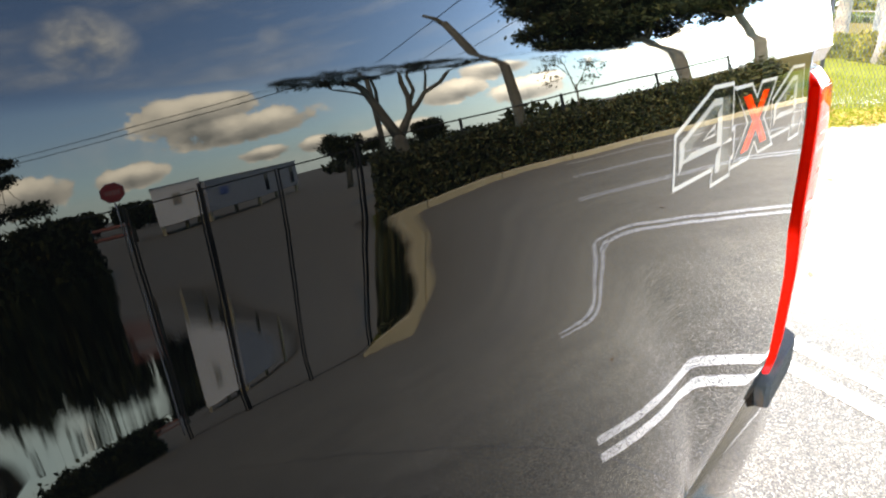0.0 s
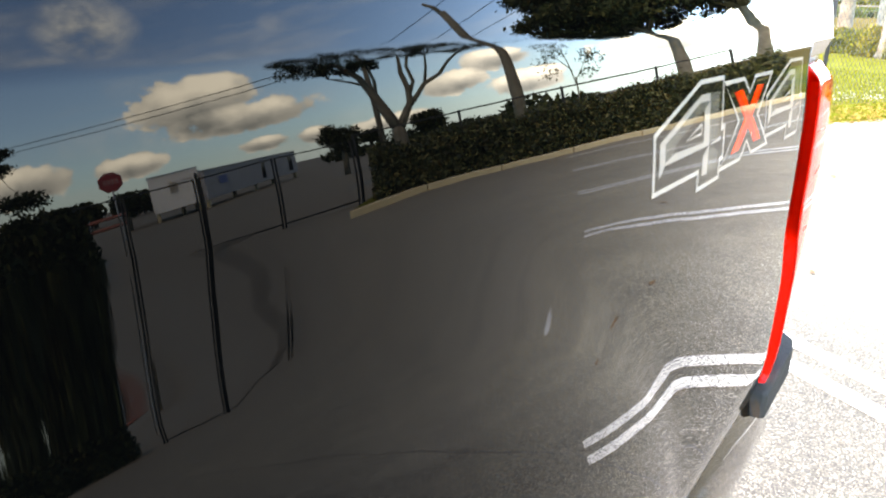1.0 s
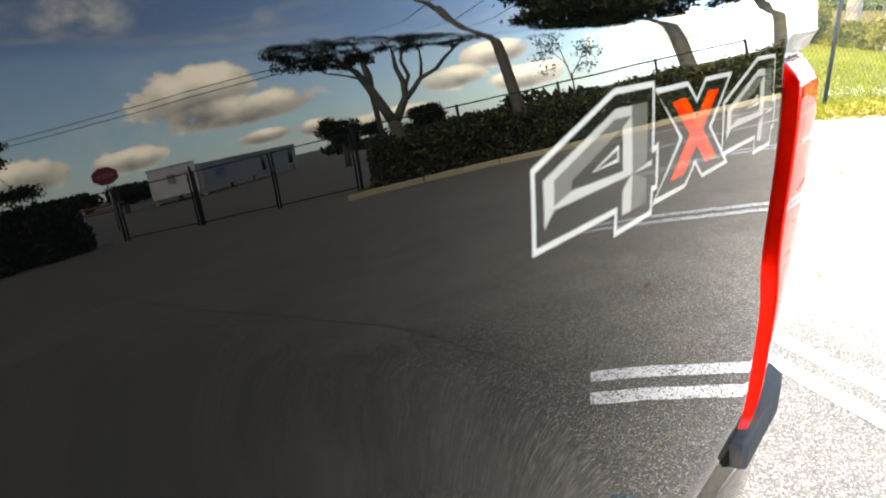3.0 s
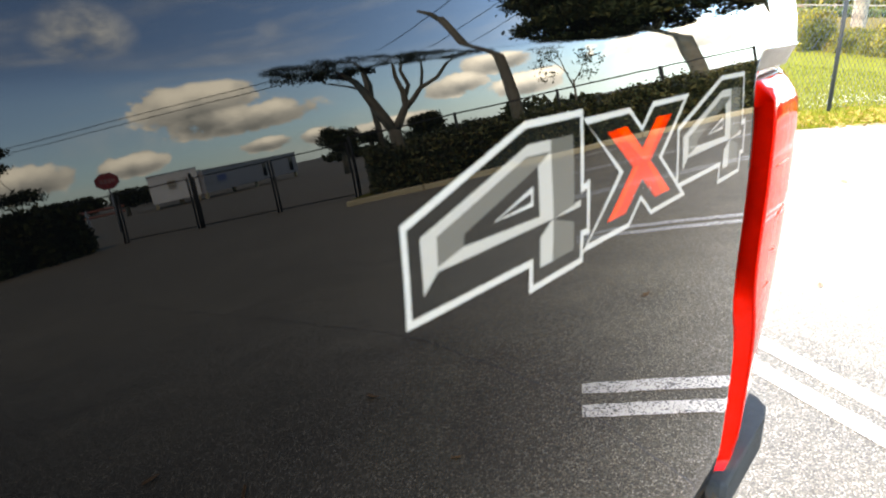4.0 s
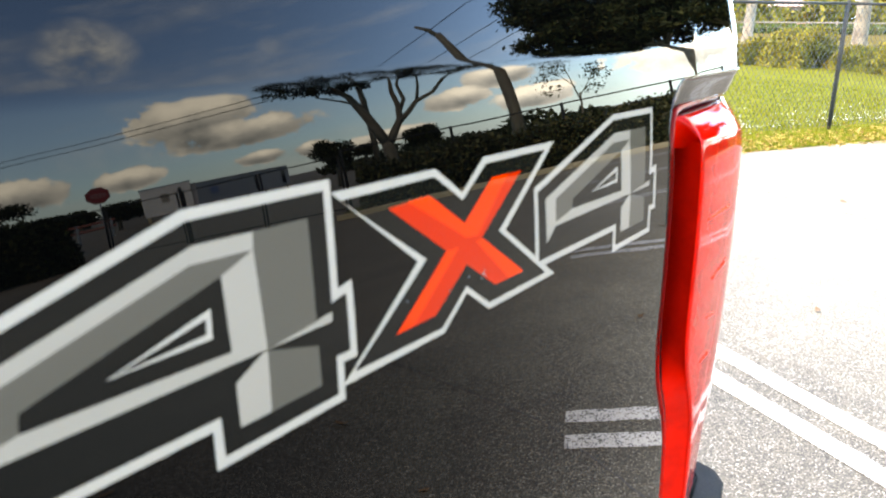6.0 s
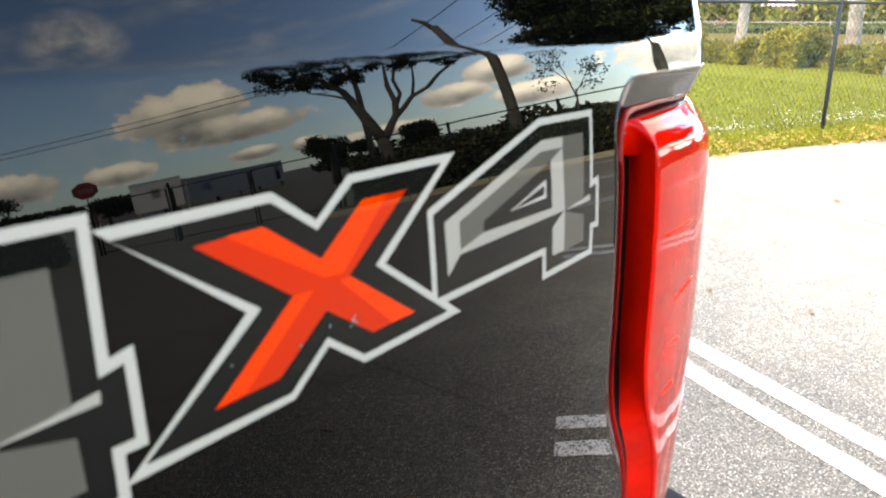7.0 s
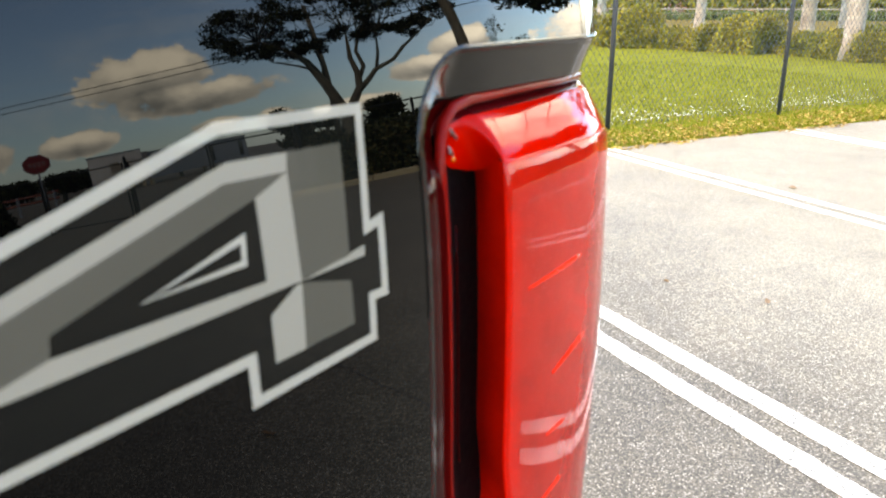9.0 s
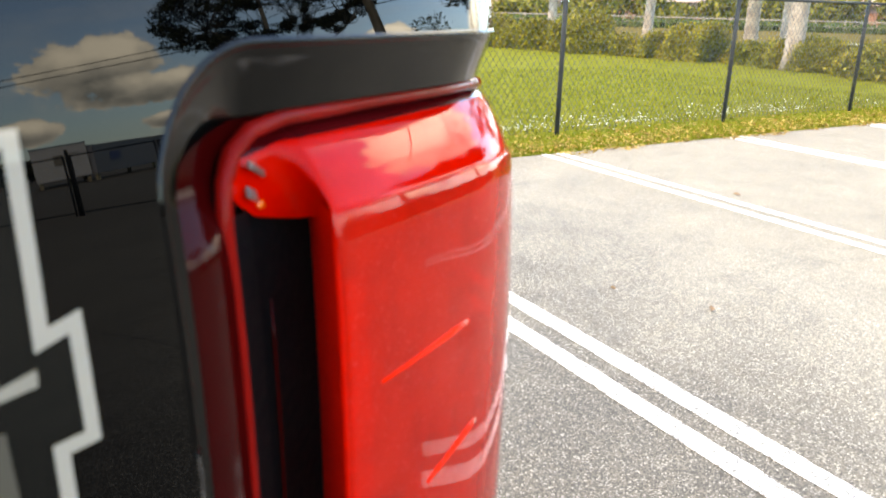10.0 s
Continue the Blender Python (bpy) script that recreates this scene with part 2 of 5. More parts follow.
M = {
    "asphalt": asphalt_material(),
    "stripe": stripe_material(),
    "black": paint_material("black_paint", (0.0002, 0.0002, 0.0002), 0.0006),
    "recess": paint_material("dusty_black_paint", (0.0006, 0.0006, 0.0005), 0.004, 0.08),
    "dec_black": paint_material("black_vinyl", (0.0026, 0.0024, 0.0018), 0.0006),
    "dec_white": paint_material("silver_white_vinyl", (0.226, 0.174, 0.130), 0.004),
    "dec_light": paint_material("light_grey_vinyl", (0.174, 0.132, 0.096), 0.004),
    "dec_grey": paint_material("mid_grey_vinyl", (0.050, 0.038, 0.026), 0.003),
    "dec_red": paint_material("orange_red_vinyl", (0.52, 0.019, 0.0018), 0.002),
    "dec_deep": paint_material("deep_red_vinyl", (0.34, 0.010, 0.0015), 0.002),
    "spot": surface("dried_dirt", [(0.03, 0.03, 0.028), (0.13, 0.12, 0.105)], 900, 0.8, 0.1),
    "lens": lens_material("red_lens", (0.95, 0.03, 0.02), (0.60, 0.009, 0.003), 0.56, 0.03, 1.195, 0.20),
    "lens_solid": lens_material("red_flank", (0.9, 0.03, 0.02), (0.60, 0.006, 0.003), 1.0, 0.05, 1.20),
    "lens_crown": lens_material("red_crown", (0.9, 0.06, 0.05), (0.50, 0.004, 0.002), 1.0, 0.012, 1.15),
    "guide": lens_material("bright_red_guide", (0.9, 0.03, 0.02), (0.95, 0.016, 0.005), 1.0, 0.12, 1.10),
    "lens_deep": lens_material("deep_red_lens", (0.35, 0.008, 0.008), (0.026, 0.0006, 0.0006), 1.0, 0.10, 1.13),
    "groove": lens_material("shaded_red_groove", (0.4, 0.01, 0.01), (0.055, 0.0015, 0.002), 1.0, 0.06, 1.2),
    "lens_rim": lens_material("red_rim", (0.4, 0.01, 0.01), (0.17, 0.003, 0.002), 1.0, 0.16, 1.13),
    "amber": surface("amber_glint", [(0.60, 0.07, 0.004), (0.70, 0.12, 0.008)], 200, 0.2, 0.1),
    "facet": surface("smoky_facet", [(0.055, 0.032, 0.024), (0.12, 0.08, 0.06)], 300, 0.3, 0.1),
    "inner": surface("lamp_reflector", [(0.26, 0.25, 0.24), (0.40, 0.38, 0.36)], 40, 0.35, 0.1),
    "black_plastic": surface("black_plastic", [(0.002, 0.002, 0.002), (0.004, 0.004, 0.004)], 30, 0.45, 0.2, bump=0.1, bump_scale=400, ior=1.1),
    "pad": surface("charcoal_plastic", [(0.022, 0.019, 0.016), (0.034, 0.030, 0.025)], 40, 0.75, 0.2, bump=0.25, bump_scale=500, ior=1.08),
    "chrome": surface("chrome", [(0.06, 0.054, 0.042), (0.085, 0.076, 0.06)], 12, 0.05, 0.04, metal=1.0),
    "tyre": surface("tyre_rubber", [(0.015, 0.015, 0.015), (0.03, 0.03, 0.03)], 20, 0.8, 0.2, bump=0.3, bump_scale=90),
    "glass": surface("dark_glass", [(0.01, 0.011, 0.012), (0.015, 0.016, 0.017)], 5, 0.04, 0.02),
    "grass": surface("grass", [(0.050, 0.056, 0.005), (0.100, 0.104, 0.011), (0.165, 0.150, 0.024)], 3.0, 0.9, 0.1, bump=0.9, bump_scale=45, ior=1.06),
    "blade": surface("grass_blades", [(0.047, 0.056, 0.005), (0.105, 0.112, 0.012), (0.20, 0.18, 0.03)], 2.0, 0.7, 0.1, island=0.6, ior=1.06),
    "field": surface("dry_field", [(0.062, 0.046, 0.014), (0.105, 0.076, 0.022)], 0.05, 0.95, 0.05, ior=1.03),
    "leaf": surface("foliage", [(0.025, 0.045, 0.008), (0.06, 0.085, 0.015), (0.11, 0.115, 0.025)], 0.6, 0.55, 0.2, island=0.6, ior=1.2),
    "leaf_far": surface("far_foliage", [(0.05, 0.052, 0.010), (0.11, 0.10, 0.018), (0.22, 0.17, 0.04)], 0.12, 0.8, 0.1, island=0.5, ior=1.1),
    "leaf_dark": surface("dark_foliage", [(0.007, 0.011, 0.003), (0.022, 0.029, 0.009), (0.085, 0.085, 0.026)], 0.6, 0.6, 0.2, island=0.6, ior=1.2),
    "leaf_hedge": surface("hedge_leaves", [(0.006, 0.009, 0.003), (0.020, 0.026, 0.008), (0.075, 0.075, 0.022), (0.15, 0.125, 0.045)], 0.9, 0.5, 0.2, island=0.7, ior=1.3),
    "shrub": surface("shrub_leaves", [(0.046, 0.046, 0.004), (0.130, 0.110, 0.011), (0.28, 0.205, 0.028)], 0.7, 0.6, 0.2, island=0.5, ior=1.2),
    "litter": surface("leaf_litter", [(0.13, 0.075, 0.02), (0.27, 0.16, 0.04), (0.36, 0.24, 0.08)], 3.0, 0.8, 0.1, island=0.8, ior=1.2),
    "flower": surface("white_clover", [(0.42, 0.42, 0.38), (0.6, 0.6, 0.56)], 3.0, 0.8, 0.1),
    "bark": surface("pale_bark", [(0.09, 0.066, 0.045), (0.18, 0.14, 0.10), (0.34, 0.28, 0.21)], 5.0, 0.9, 0.1, bump=1.0, bump_scale=22),
    "bark_dark": surface("brown_bark", [(0.085, 0.070, 0.047), (0.20, 0.172, 0.118)], 5.0, 0.9, 0.1, bump=1.0, bump_scale=22),
    "post": surface("black_coated_steel", [(0.018, 0.018, 0.017), (0.033, 0.033, 0.031)], 12, 0.6, 0.2, bump=0.1, ior=1.25),
    "wire": surface("coated_wire", [(0.014, 0.014, 0.012), (0.028, 0.028, 0.025)], 12, 0.5, 0.2),
    "cable": surface("black_cable", [(0.012, 0.012, 0.012), (0.02, 0.02, 0.02)], 3, 0.7, 0.1),
    "kerb": surface("kerb_concrete", [(0.40, 0.31, 0.17), (0.54, 0.43, 0.25)], 3.0, 0.9, 0.1, bump=0.4, bump_scale=60),
    "container_white": surface("white_container_paint", [(0.78, 0.74, 0.65), (0.88, 0.84, 0.75)], 1.5, 0.6, 0.1, bump=0.15, bump_scale=12),
    "container_grey": surface("grey_container_paint", [(0.30, 0.295, 0.29), (0.40, 0.395, 0.385)], 1.0, 0.6, 0.1, bump=0.15, bump_scale=12),
    "door_tan": surface("tan_door_paint", [(0.32, 0.27, 0.20), (0.40, 0.35, 0.27)], 2.0, 0.6, 0.1),
    "sign_blue": surface("faded_blue_panel", [(0.05, 0.10, 0.26), (0.10, 0.16, 0.32)], 4.0, 0.6, 0.1),
    "sign_red": surface("red_sign_sheet", [(0.26, 0.012, 0.012), (0.36, 0.02, 0.02)], 4.0, 0.45, 0.1),
    "sign_pale": surface("faded_sign_legend", [(0.34, 0.14, 0.13), (0.44, 0.22, 0.20)], 4.0, 0.6, 0.1),
    "sign_white": surface("white_sign_sheet", [(0.7, 0.7, 0.7), (0.8, 0.8, 0.8)], 4.0, 0.45, 0.1),
    "steel": surface("galvanised_steel", [(0.30, 0.31, 0.32), (0.42, 0.43, 0.44)], 14, 0.45, 0.2, metal=0.7),
    "brick_red": surface("red_rail_paint", [(0.30, 0.08, 0.05), (0.40, 0.12, 0.08)], 2.0, 0.7, 0.1),
    "wall_pink": surface("pink_stucco", [(0.30, 0.17, 0.13), (0.40, 0.24, 0.19)], 0.8, 0.9, 0.05, bump=0.3, bump_scale=40),
    "roof": surface("roof_tile", [(0.30, 0.17, 0.12), (0.42, 0.27, 0.2)], 1.2, 0.85, 0.1, bump=0.5, bump_scale=10),
    "rail_wood": surface("weathered_rail", [(0.16, 0.12, 0.08), (0.26, 0.20, 0.14)], 2.0, 0.9, 0.1, bump=0.4),
    "water": surface("pale_road", [(0.36, 0.32, 0.26), (0.46, 0.42, 0.35)], 0.3, 0.8, 0.1),
    "sky_mirror": surface("sky_mirror_water", [(0.012, 0.016, 0.014), (0.02, 0.026, 0.022)], 0.2, 0.05, 0.02, ior=1.22),
    "tar": surface("crack_tar", [(0.045, 0.043, 0.038), (0.08, 0.076, 0.066)], 40, 0.8, 0.1),
    "dry_leaf": surface("dry_leaf", [(0.09, 0.048, 0.018), (0.19, 0.105, 0.04)], 60, 0.7, 0.1),
}


# ---- mesh helpers ----
def part(name, bm, material, parent=None, label="", smooth=False):
    """Links a bmesh as one mesh object, under a thing or a part."""
    me = bpy.data.meshes.new(name)
    bm.to_mesh(me)
    bm.free()
    return link(name, me, material, parent, label, smooth)


def link(name, me, material, parent=None, label="", smooth=False):
    me.materials.append(M[material])
    if smooth:
        me.polygons.foreach_set("use_smooth", [True] * len(me.polygons))
    ob = new(name, me)
    if parent is not None:
        ob.parent = parent
    if label:
        tagged(ob, label)
    return ob


def raw(name, verts, faces, material, parent=None, label="", smooth=False):
    me = bpy.data.meshes.new(name)
    me.from_pydata([tuple(v) for v in verts], [], [tuple(f) for f in faces])
    me.update()
    return link(name, me, material, parent, label, smooth)


def thing(name, at, label, category, group="", kind=""):
    ob = new(name)
    ob.location = at
    ob.empty_display_size = 0.1
    return tagged(ob, label, category, group, kind)


def box(bm, lo, hi, bevel=0.0, seg=2, m=None):
    """Adds a bevelled box between two corners."""
    lo, hi = Vector(lo), Vector(hi)
    got = bmesh.ops.create_cube(bm, size=1.0)["verts"]
    for v in got:
        v.co = Vector([(a + b) / 2 + c * (b - a) for a, b, c in zip(lo, hi, v.co)])
    if bevel:
        edges = list({e for v in got for e in v.link_edges})
        out = bmesh.ops.bevel(bm, geom=edges, offset=bevel, segments=seg, profile=0.5, affect="EDGES", clamp_overlap=True)
        got = list({v for f in out["faces"] for v in f.verts} | {v for v in got if v.is_valid})
    if m is not None:
        bmesh.ops.transform(bm, matrix=m, verts=[v for v in got if v.is_valid])
    return got


def tube(bm, points, radii, sides=8, cap=True):
    """Adds a tube along a line of points, with a radius at each."""
    pts = [Vector(p) for p in points]
    rings = []
    side = None
    for i, p in enumerate(pts):
        d = (pts[min(i + 1, len(pts) - 1)] - pts[max(i - 1, 0)]).normalized()
        ref = side if side is not None else (Vector((1, 0, 0)) if abs(d.x) < 0.8 else Vector((0, 1, 0)))
        u = (ref - d * ref.dot(d)).normalized()
        w = d.cross(u)
        side = u
        rings.append([bm.verts.new(p + (u * math.cos(a) + w * math.sin(a)) * radii[i]) for a in (2 * math.pi * k / sides for k in range(sides))])
    for a, b in zip(rings, rings[1:]):
        for k in range(sides):
            bm.faces.new((a[k], a[(k + 1) % sides], b[(k + 1) % sides], b[k]))
    if cap:
        bm.faces.new(list(reversed(rings[0])))
        bm.faces.new(rings[-1])


def leaf_cloud(rng, blobs, size, flat=0.0):
    """Many small leaves, scattered through ellipsoids (centre, radii, number): verts and faces of pointed quads."""
    cs = []
    for c, r, count in blobs:
        d = rng.normal(size=(count, 3))
        d /= np.linalg.norm(d, axis=1)[:, None]
        k = rng.uniform(0.35, 1.0, count) ** 0.6 * (1 + 0.18 * rng.normal(size=count))
        cs.append(np.array(c) + d * k[:, None] * np.array(r))
    return leaf_quads(rng, np.concatenate(cs), size, flat)


def leaf_quads(rng, c, size, flat=0.0):
    n = len(c)
    u = rng.normal(size=(n, 3))
    u[:, 2] *= 1 - flat
    u /= np.linalg.norm(u, axis=1)[:, None]
    w = rng.normal(size=(n, 3))
    w[:, 2] *= 1 - flat
    w -= u * (u * w).sum(1)[:, None]
    w /= np.linalg.norm(w, axis=1)[:, None]
    s = (size * rng.uniform(0.6, 1.35, n))[:, None]
    v = np.stack([c - u * s, c + w * s * 0.42, c + u * s, c - w * s * 0.42], 1).reshape(-1, 3)
    f = np.arange(4 * n).reshape(-1, 4)
    return v, f


def cloud_part(name, vf, material, parent=None, label=""):
    v, f = vf
    me = bpy.data.meshes.new(name)
    me.from_pydata(v.tolist(), [], f.tolist())
    me.update()
    return link(name, me, material, parent, label)


# ---- ground ----
E_DIR = Vector((0.876, -0.482, 0))       # along the lawn edge
N_DIR = Vector((0.482, 0.876, 0))        # from the lot into the lawn
EDGE = Vector((7.88, 2.98, 0))           # a point of the lawn edge
K_DIR = Vector((0.715, 0.70, 0)).normalized()   # along the kerb
KERB = Vector((10.3, -10.4, 0))
CORNER = Vector((18.2, -2.6, 0))


def sheet(name, corners, z, material, label, category, cells=1):
    ob = raw(name, [(x, y, z) for x, y in corners], [tuple(range(len(corners)))], material)
    return tagged(ob, label, category, kind="structure")


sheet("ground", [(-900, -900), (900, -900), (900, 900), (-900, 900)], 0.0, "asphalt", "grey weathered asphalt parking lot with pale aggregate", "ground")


def slab(name, corners, z0, z1, material, label, category, kind="structure"):
    k = len(corners)
    v = [(x, y, z0) for x, y in corners] + [(x, y, z1) for x, y in corners]
    f = [tuple(range(k, 2 * k))] + [(i, (i + 1) % k, k + (i + 1) % k, k + i) for i in range(k)]
    return tagged(raw(name, v, f, material), label, category, kind=kind)


far = EDGE + E_DIR * -80
a, b = far, EDGE + E_DIR * 11.7
slab("lawn", [(a.x, a.y), (b.x, b.y), (b.x + 30, b.y - 4), (b.x + 34, b.y + 30), (a.x + 34, a.y + 60)], 0.0, 0.010, "grass", "sunlit mown green lawn behind the fence", "lawn")
slab("field", [(46, -40), (400, -160), (400, 300), (-20, 300), (-60, 110), (38, 60)], 0.0, 0.02, "field", "dry yellowish open field far behind the lawn", "field")
k0, k1 = KERB + Vector((0.5, -0.5, 0)), CORNER + Vector((0.3, -0.3, 0))
slab("planting_strip", [(k0.x, k0.y), (k1.x, k1.y), (b.x + 30, b.y - 4.2), (46, -30), (k0.x + 3.0, k0.y - 1.5)], 0.0, 0.05, "grass", "shaded grass behind the perimeter hedge", "lawn")


def kerb_run(name, p, q, w=0.16, h=0.14):
    d = (q - p).normalized()
    group = thing(name, p, "worn tan concrete kerb along the hedge", "kerb", kind="structure")
    count = max(1, round((q - p).length / 1.5))
    step = (q - p).length / count
    me = None
    for i in range(count):
        if me is None:
            bm = bmesh.new()
            box(bm, (0, 0, -0.02), (step - 0.012, w, h), 0.018, 2)
            ob = part("kerb_stone", bm, "kerb", group, smooth=False)
            me = ob.data
        else:
            ob = new("kerb_stone", me)
            ob.parent = group
        ob.location = d * (i * step)
        ob.rotation_euler = (0, 0, math.atan2(d.y, d.x))
    return group


kerb_run("kerb", KERB, CORNER)


def stall_stripes():
    """Double stripes of the parking bays, each a thin sheet of paint on the asphalt."""
    s = Vector((-0.497, -0.868, 0))
    for i in range(-2, 5):
        mid = Vector((5.43, 4.33, 0)) + E_DIR * (2.93 * i - 0.103)
        length = 6.11
        for side in (-0.103, 0.103):
            p = mid + E_DIR * side
            bm = bmesh.new()
            rows = 60
            rng = random.Random(i * 7 + int(side * 100))
            prev = None
            for r in range(rows + 1):
                c = p + s * (length * r / rows)
                o1, o2 = rng.uniform(-0.004, 0.004), rng.uniform(-0.004, 0.004)
                cur = (bm.verts.new((*(c - E_DIR * (0.053 + o1)).xy, 0.004)), bm.verts.new((*(c + E_DIR * (0.053 + o2)).xy, 0.004)))
                if prev:
                    bm.faces.new((prev[0], prev[1], cur[1], cur[0]))
                prev = cur
            ob = part("parking_stripe", bm, "stripe")
            tagged(ob, "worn white painted parking bay stripe on asphalt", "road marking", "parking bay stripes", "structure")


stall_stripes()


def crack():
    """An aged tarred crack that wanders across the bay."""
    rng = random.Random(17)
    way = [(4.6, -10.5), (3.9, -7.6), (3.47, -5.76), (3.19, -4.06), (2.93, -3.11), (2.64, -2.10), (2.46, -1.52), (2.28, -0.97), (2.02, -0.37), (1.72, 0.25)]
    pts = []
    for (ax, ay), (bx, by) in zip(way, way[1:]):
        n = max(4, int(math.hypot(bx - ax, by - ay) / 0.06))
        pts += [(ax + (bx - ax) * k / n, ay + (by - ay) * k / n) for k in range(n)]
    bm = bmesh.new()
    prev, wob = None, 0.0
    for x, y in pts:
        wob = wob * 0.86 + rng.uniform(-0.008, 0.008)
        half = rng.uniform(0.0012, 0.0045)
        cur = (bm.verts.new((x + wob - half, y, 0.0025)), bm.verts.new((x + wob + half, y + 0.002, 0.0025)))
        if prev:
            bm.faces.new((prev[0], prev[1], cur[1], cur[0]))
        prev = cur
    tagged(part("asphalt_crack", bm, "tar"), "thin dark tarred crack wandering across the asphalt", "crack", kind="structure")


crack()

# ---- the truck ----
# lean of the bed side against the vertical: height, degrees (positive: faces up)
LEAN = [(0.70, -8.0), (0.95, -14.0), (1.02, -26.0), (1.05, -20.0), (1.08, -10.0), (1.12, -2.93), (1.20, -2.08), (1.28, -0.89), (1.33, 0.05), (1.411, 2.35), (1.435, 4.8), (1.478, 7.75), (1.505, 9.8),
        (1.5095, 15.0), (1.530, 17.5), (1.548, 24.0), (1.566, 40.0), (1.578, 58.0), (1.584, 68.0)]
# lean of the wheel arch's flare along its radius: distance from the arch's centre, degrees
FLARE = [(0.30, 3.18), (0.40, 6.61), (0.47, 9.09), (0.50, 9.62), (0.54, 11.22), (0.551, 12.0), (0.5555, 12.2), (0.560, 11.3), (0.567, 9.3), (0.575, 6.7), (0.583, 4.55), (0.592, 1.5), (0.604, 0.38), (0.612, 0.0), (0.63, 0.0), (0.655, -0.2), (0.70, 0.0)]
ARCH = (-0.365, 0.876)
_z = np.linspace(LEAN[0][0], LEAN[-1][0], 3000)


def profile(drop):
    """The bed side's section, with the shoulder crease lowered by so much."""
    zs = [z - drop * float(np.interp(z, (1.495, 1.503, 1.535, 1.56), (0, 1, 1, 0))) for z, _ in LEAN]
    d = np.tan(np.radians(np.interp(_z, zs, [a for _, a in LEAN])))
    y = np.concatenate([[0.0], np.cumsum((d[1:] + d[:-1]) / 2 * np.diff(_z))])
    return y - 0.0015 - np.interp(1.42, _z, y)


_y, _y2 = profile(0.0), profile(0.0034)
_r = np.linspace(0.30, 0.70, 1500)
_s = np.tan(np.radians(np.interp(_r, *zip(*FLARE))))
_b = np.concatenate([[0.0], np.cumsum((_s[1:] + _s[:-1]) / 2 * np.diff(_r))])
_b -= _b[-1]
TAIL = 0.602
HOLLOW = ((-0.60, -0.50, -0.42, -0.35, -0.28, -0.24, -0.15, -0.05), (0.20, 0.20, 0.16, 0.03, -0.10, -0.11, -0.05, 0.0))


def side_y(x, z):
    """How far in the bed side lies at this length and height."""
    r = math.hypot(x - ARCH[0], z - ARCH[1])
    # the shoulder crease runs down a little towards the tail
    k = min(1.0, max(0.0, (x + 0.22) / 0.27))
    k = k * k * (3 - 2 * k)
    y = (1 - k) * float(np.interp(z, _z, _y)) + k * float(np.interp(z, _z, _y2)) + float(np.interp(r, _r, _b))
    # the hollow above the flare's crest is deeper towards the cab
    y += float(np.interp(x, HOLLOW[0], HOLLOW[1])) * float(np.interp(max(r, 0.553), _r, _b))
    y += 0.014 * (max(x, -0.5) + 0.2) ** 2 + 0.004 * x - 0.022 * (x - 0.05) * (z - 1.42)
    y -= 0.030 * max(0.0, min(x, 0.46) - 0.15) ** 2
    if x > 0.545:
        y += ((x - 0.545) / 0.04) ** 2 * 0.0095
    return y


def side_normal(x, z, h=0.0006):
    dx = (side_y(x + h, z) - side_y(x - h, z)) / (2 * h)
    dz = (side_y(x, z + h) - side_y(x, z - h)) / (2 * h)
    return Vector((dx, -1.0, dz)).normalized()


# the lamp's leading edge: height, length
LEAD = [(0.74, 0.20), (1.02, 0.21), (1.068, 0.484), (1.08, 0.483), (1.119, 0.479), (1.168, 0.4675), (1.2256, 0.4535), (1.2543, 0.4385), (1.273, 0.4265), (1.2908, 0.4185), (1.3075, 0.4150), (1.32, 0.4128), (1.46, 0.4125)]
LIP = 1.486


CURVE = 0.032


def lead_x(z):
    if z > LIP - CURVE:
        h = min(CURVE, z - (LIP - CURVE))
        return 0.4125 + CURVE - math.sqrt(max(0.0, CURVE * CURVE - h * h))
    return float(np.interp(z, *zip(*LEAD)))


truck = thing("pickup_truck", (0, 0, 0), "glossy black pickup truck parked on asphalt, mirror-like bed side", "pickup truck")


def grid_faces(rows):
    f = []
    for a, b in zip(rows, rows[1:]):
        for i in range(len(a) - 1):
            f.append((a[i], a[i + 1], b[i + 1], b[i]))
    return f


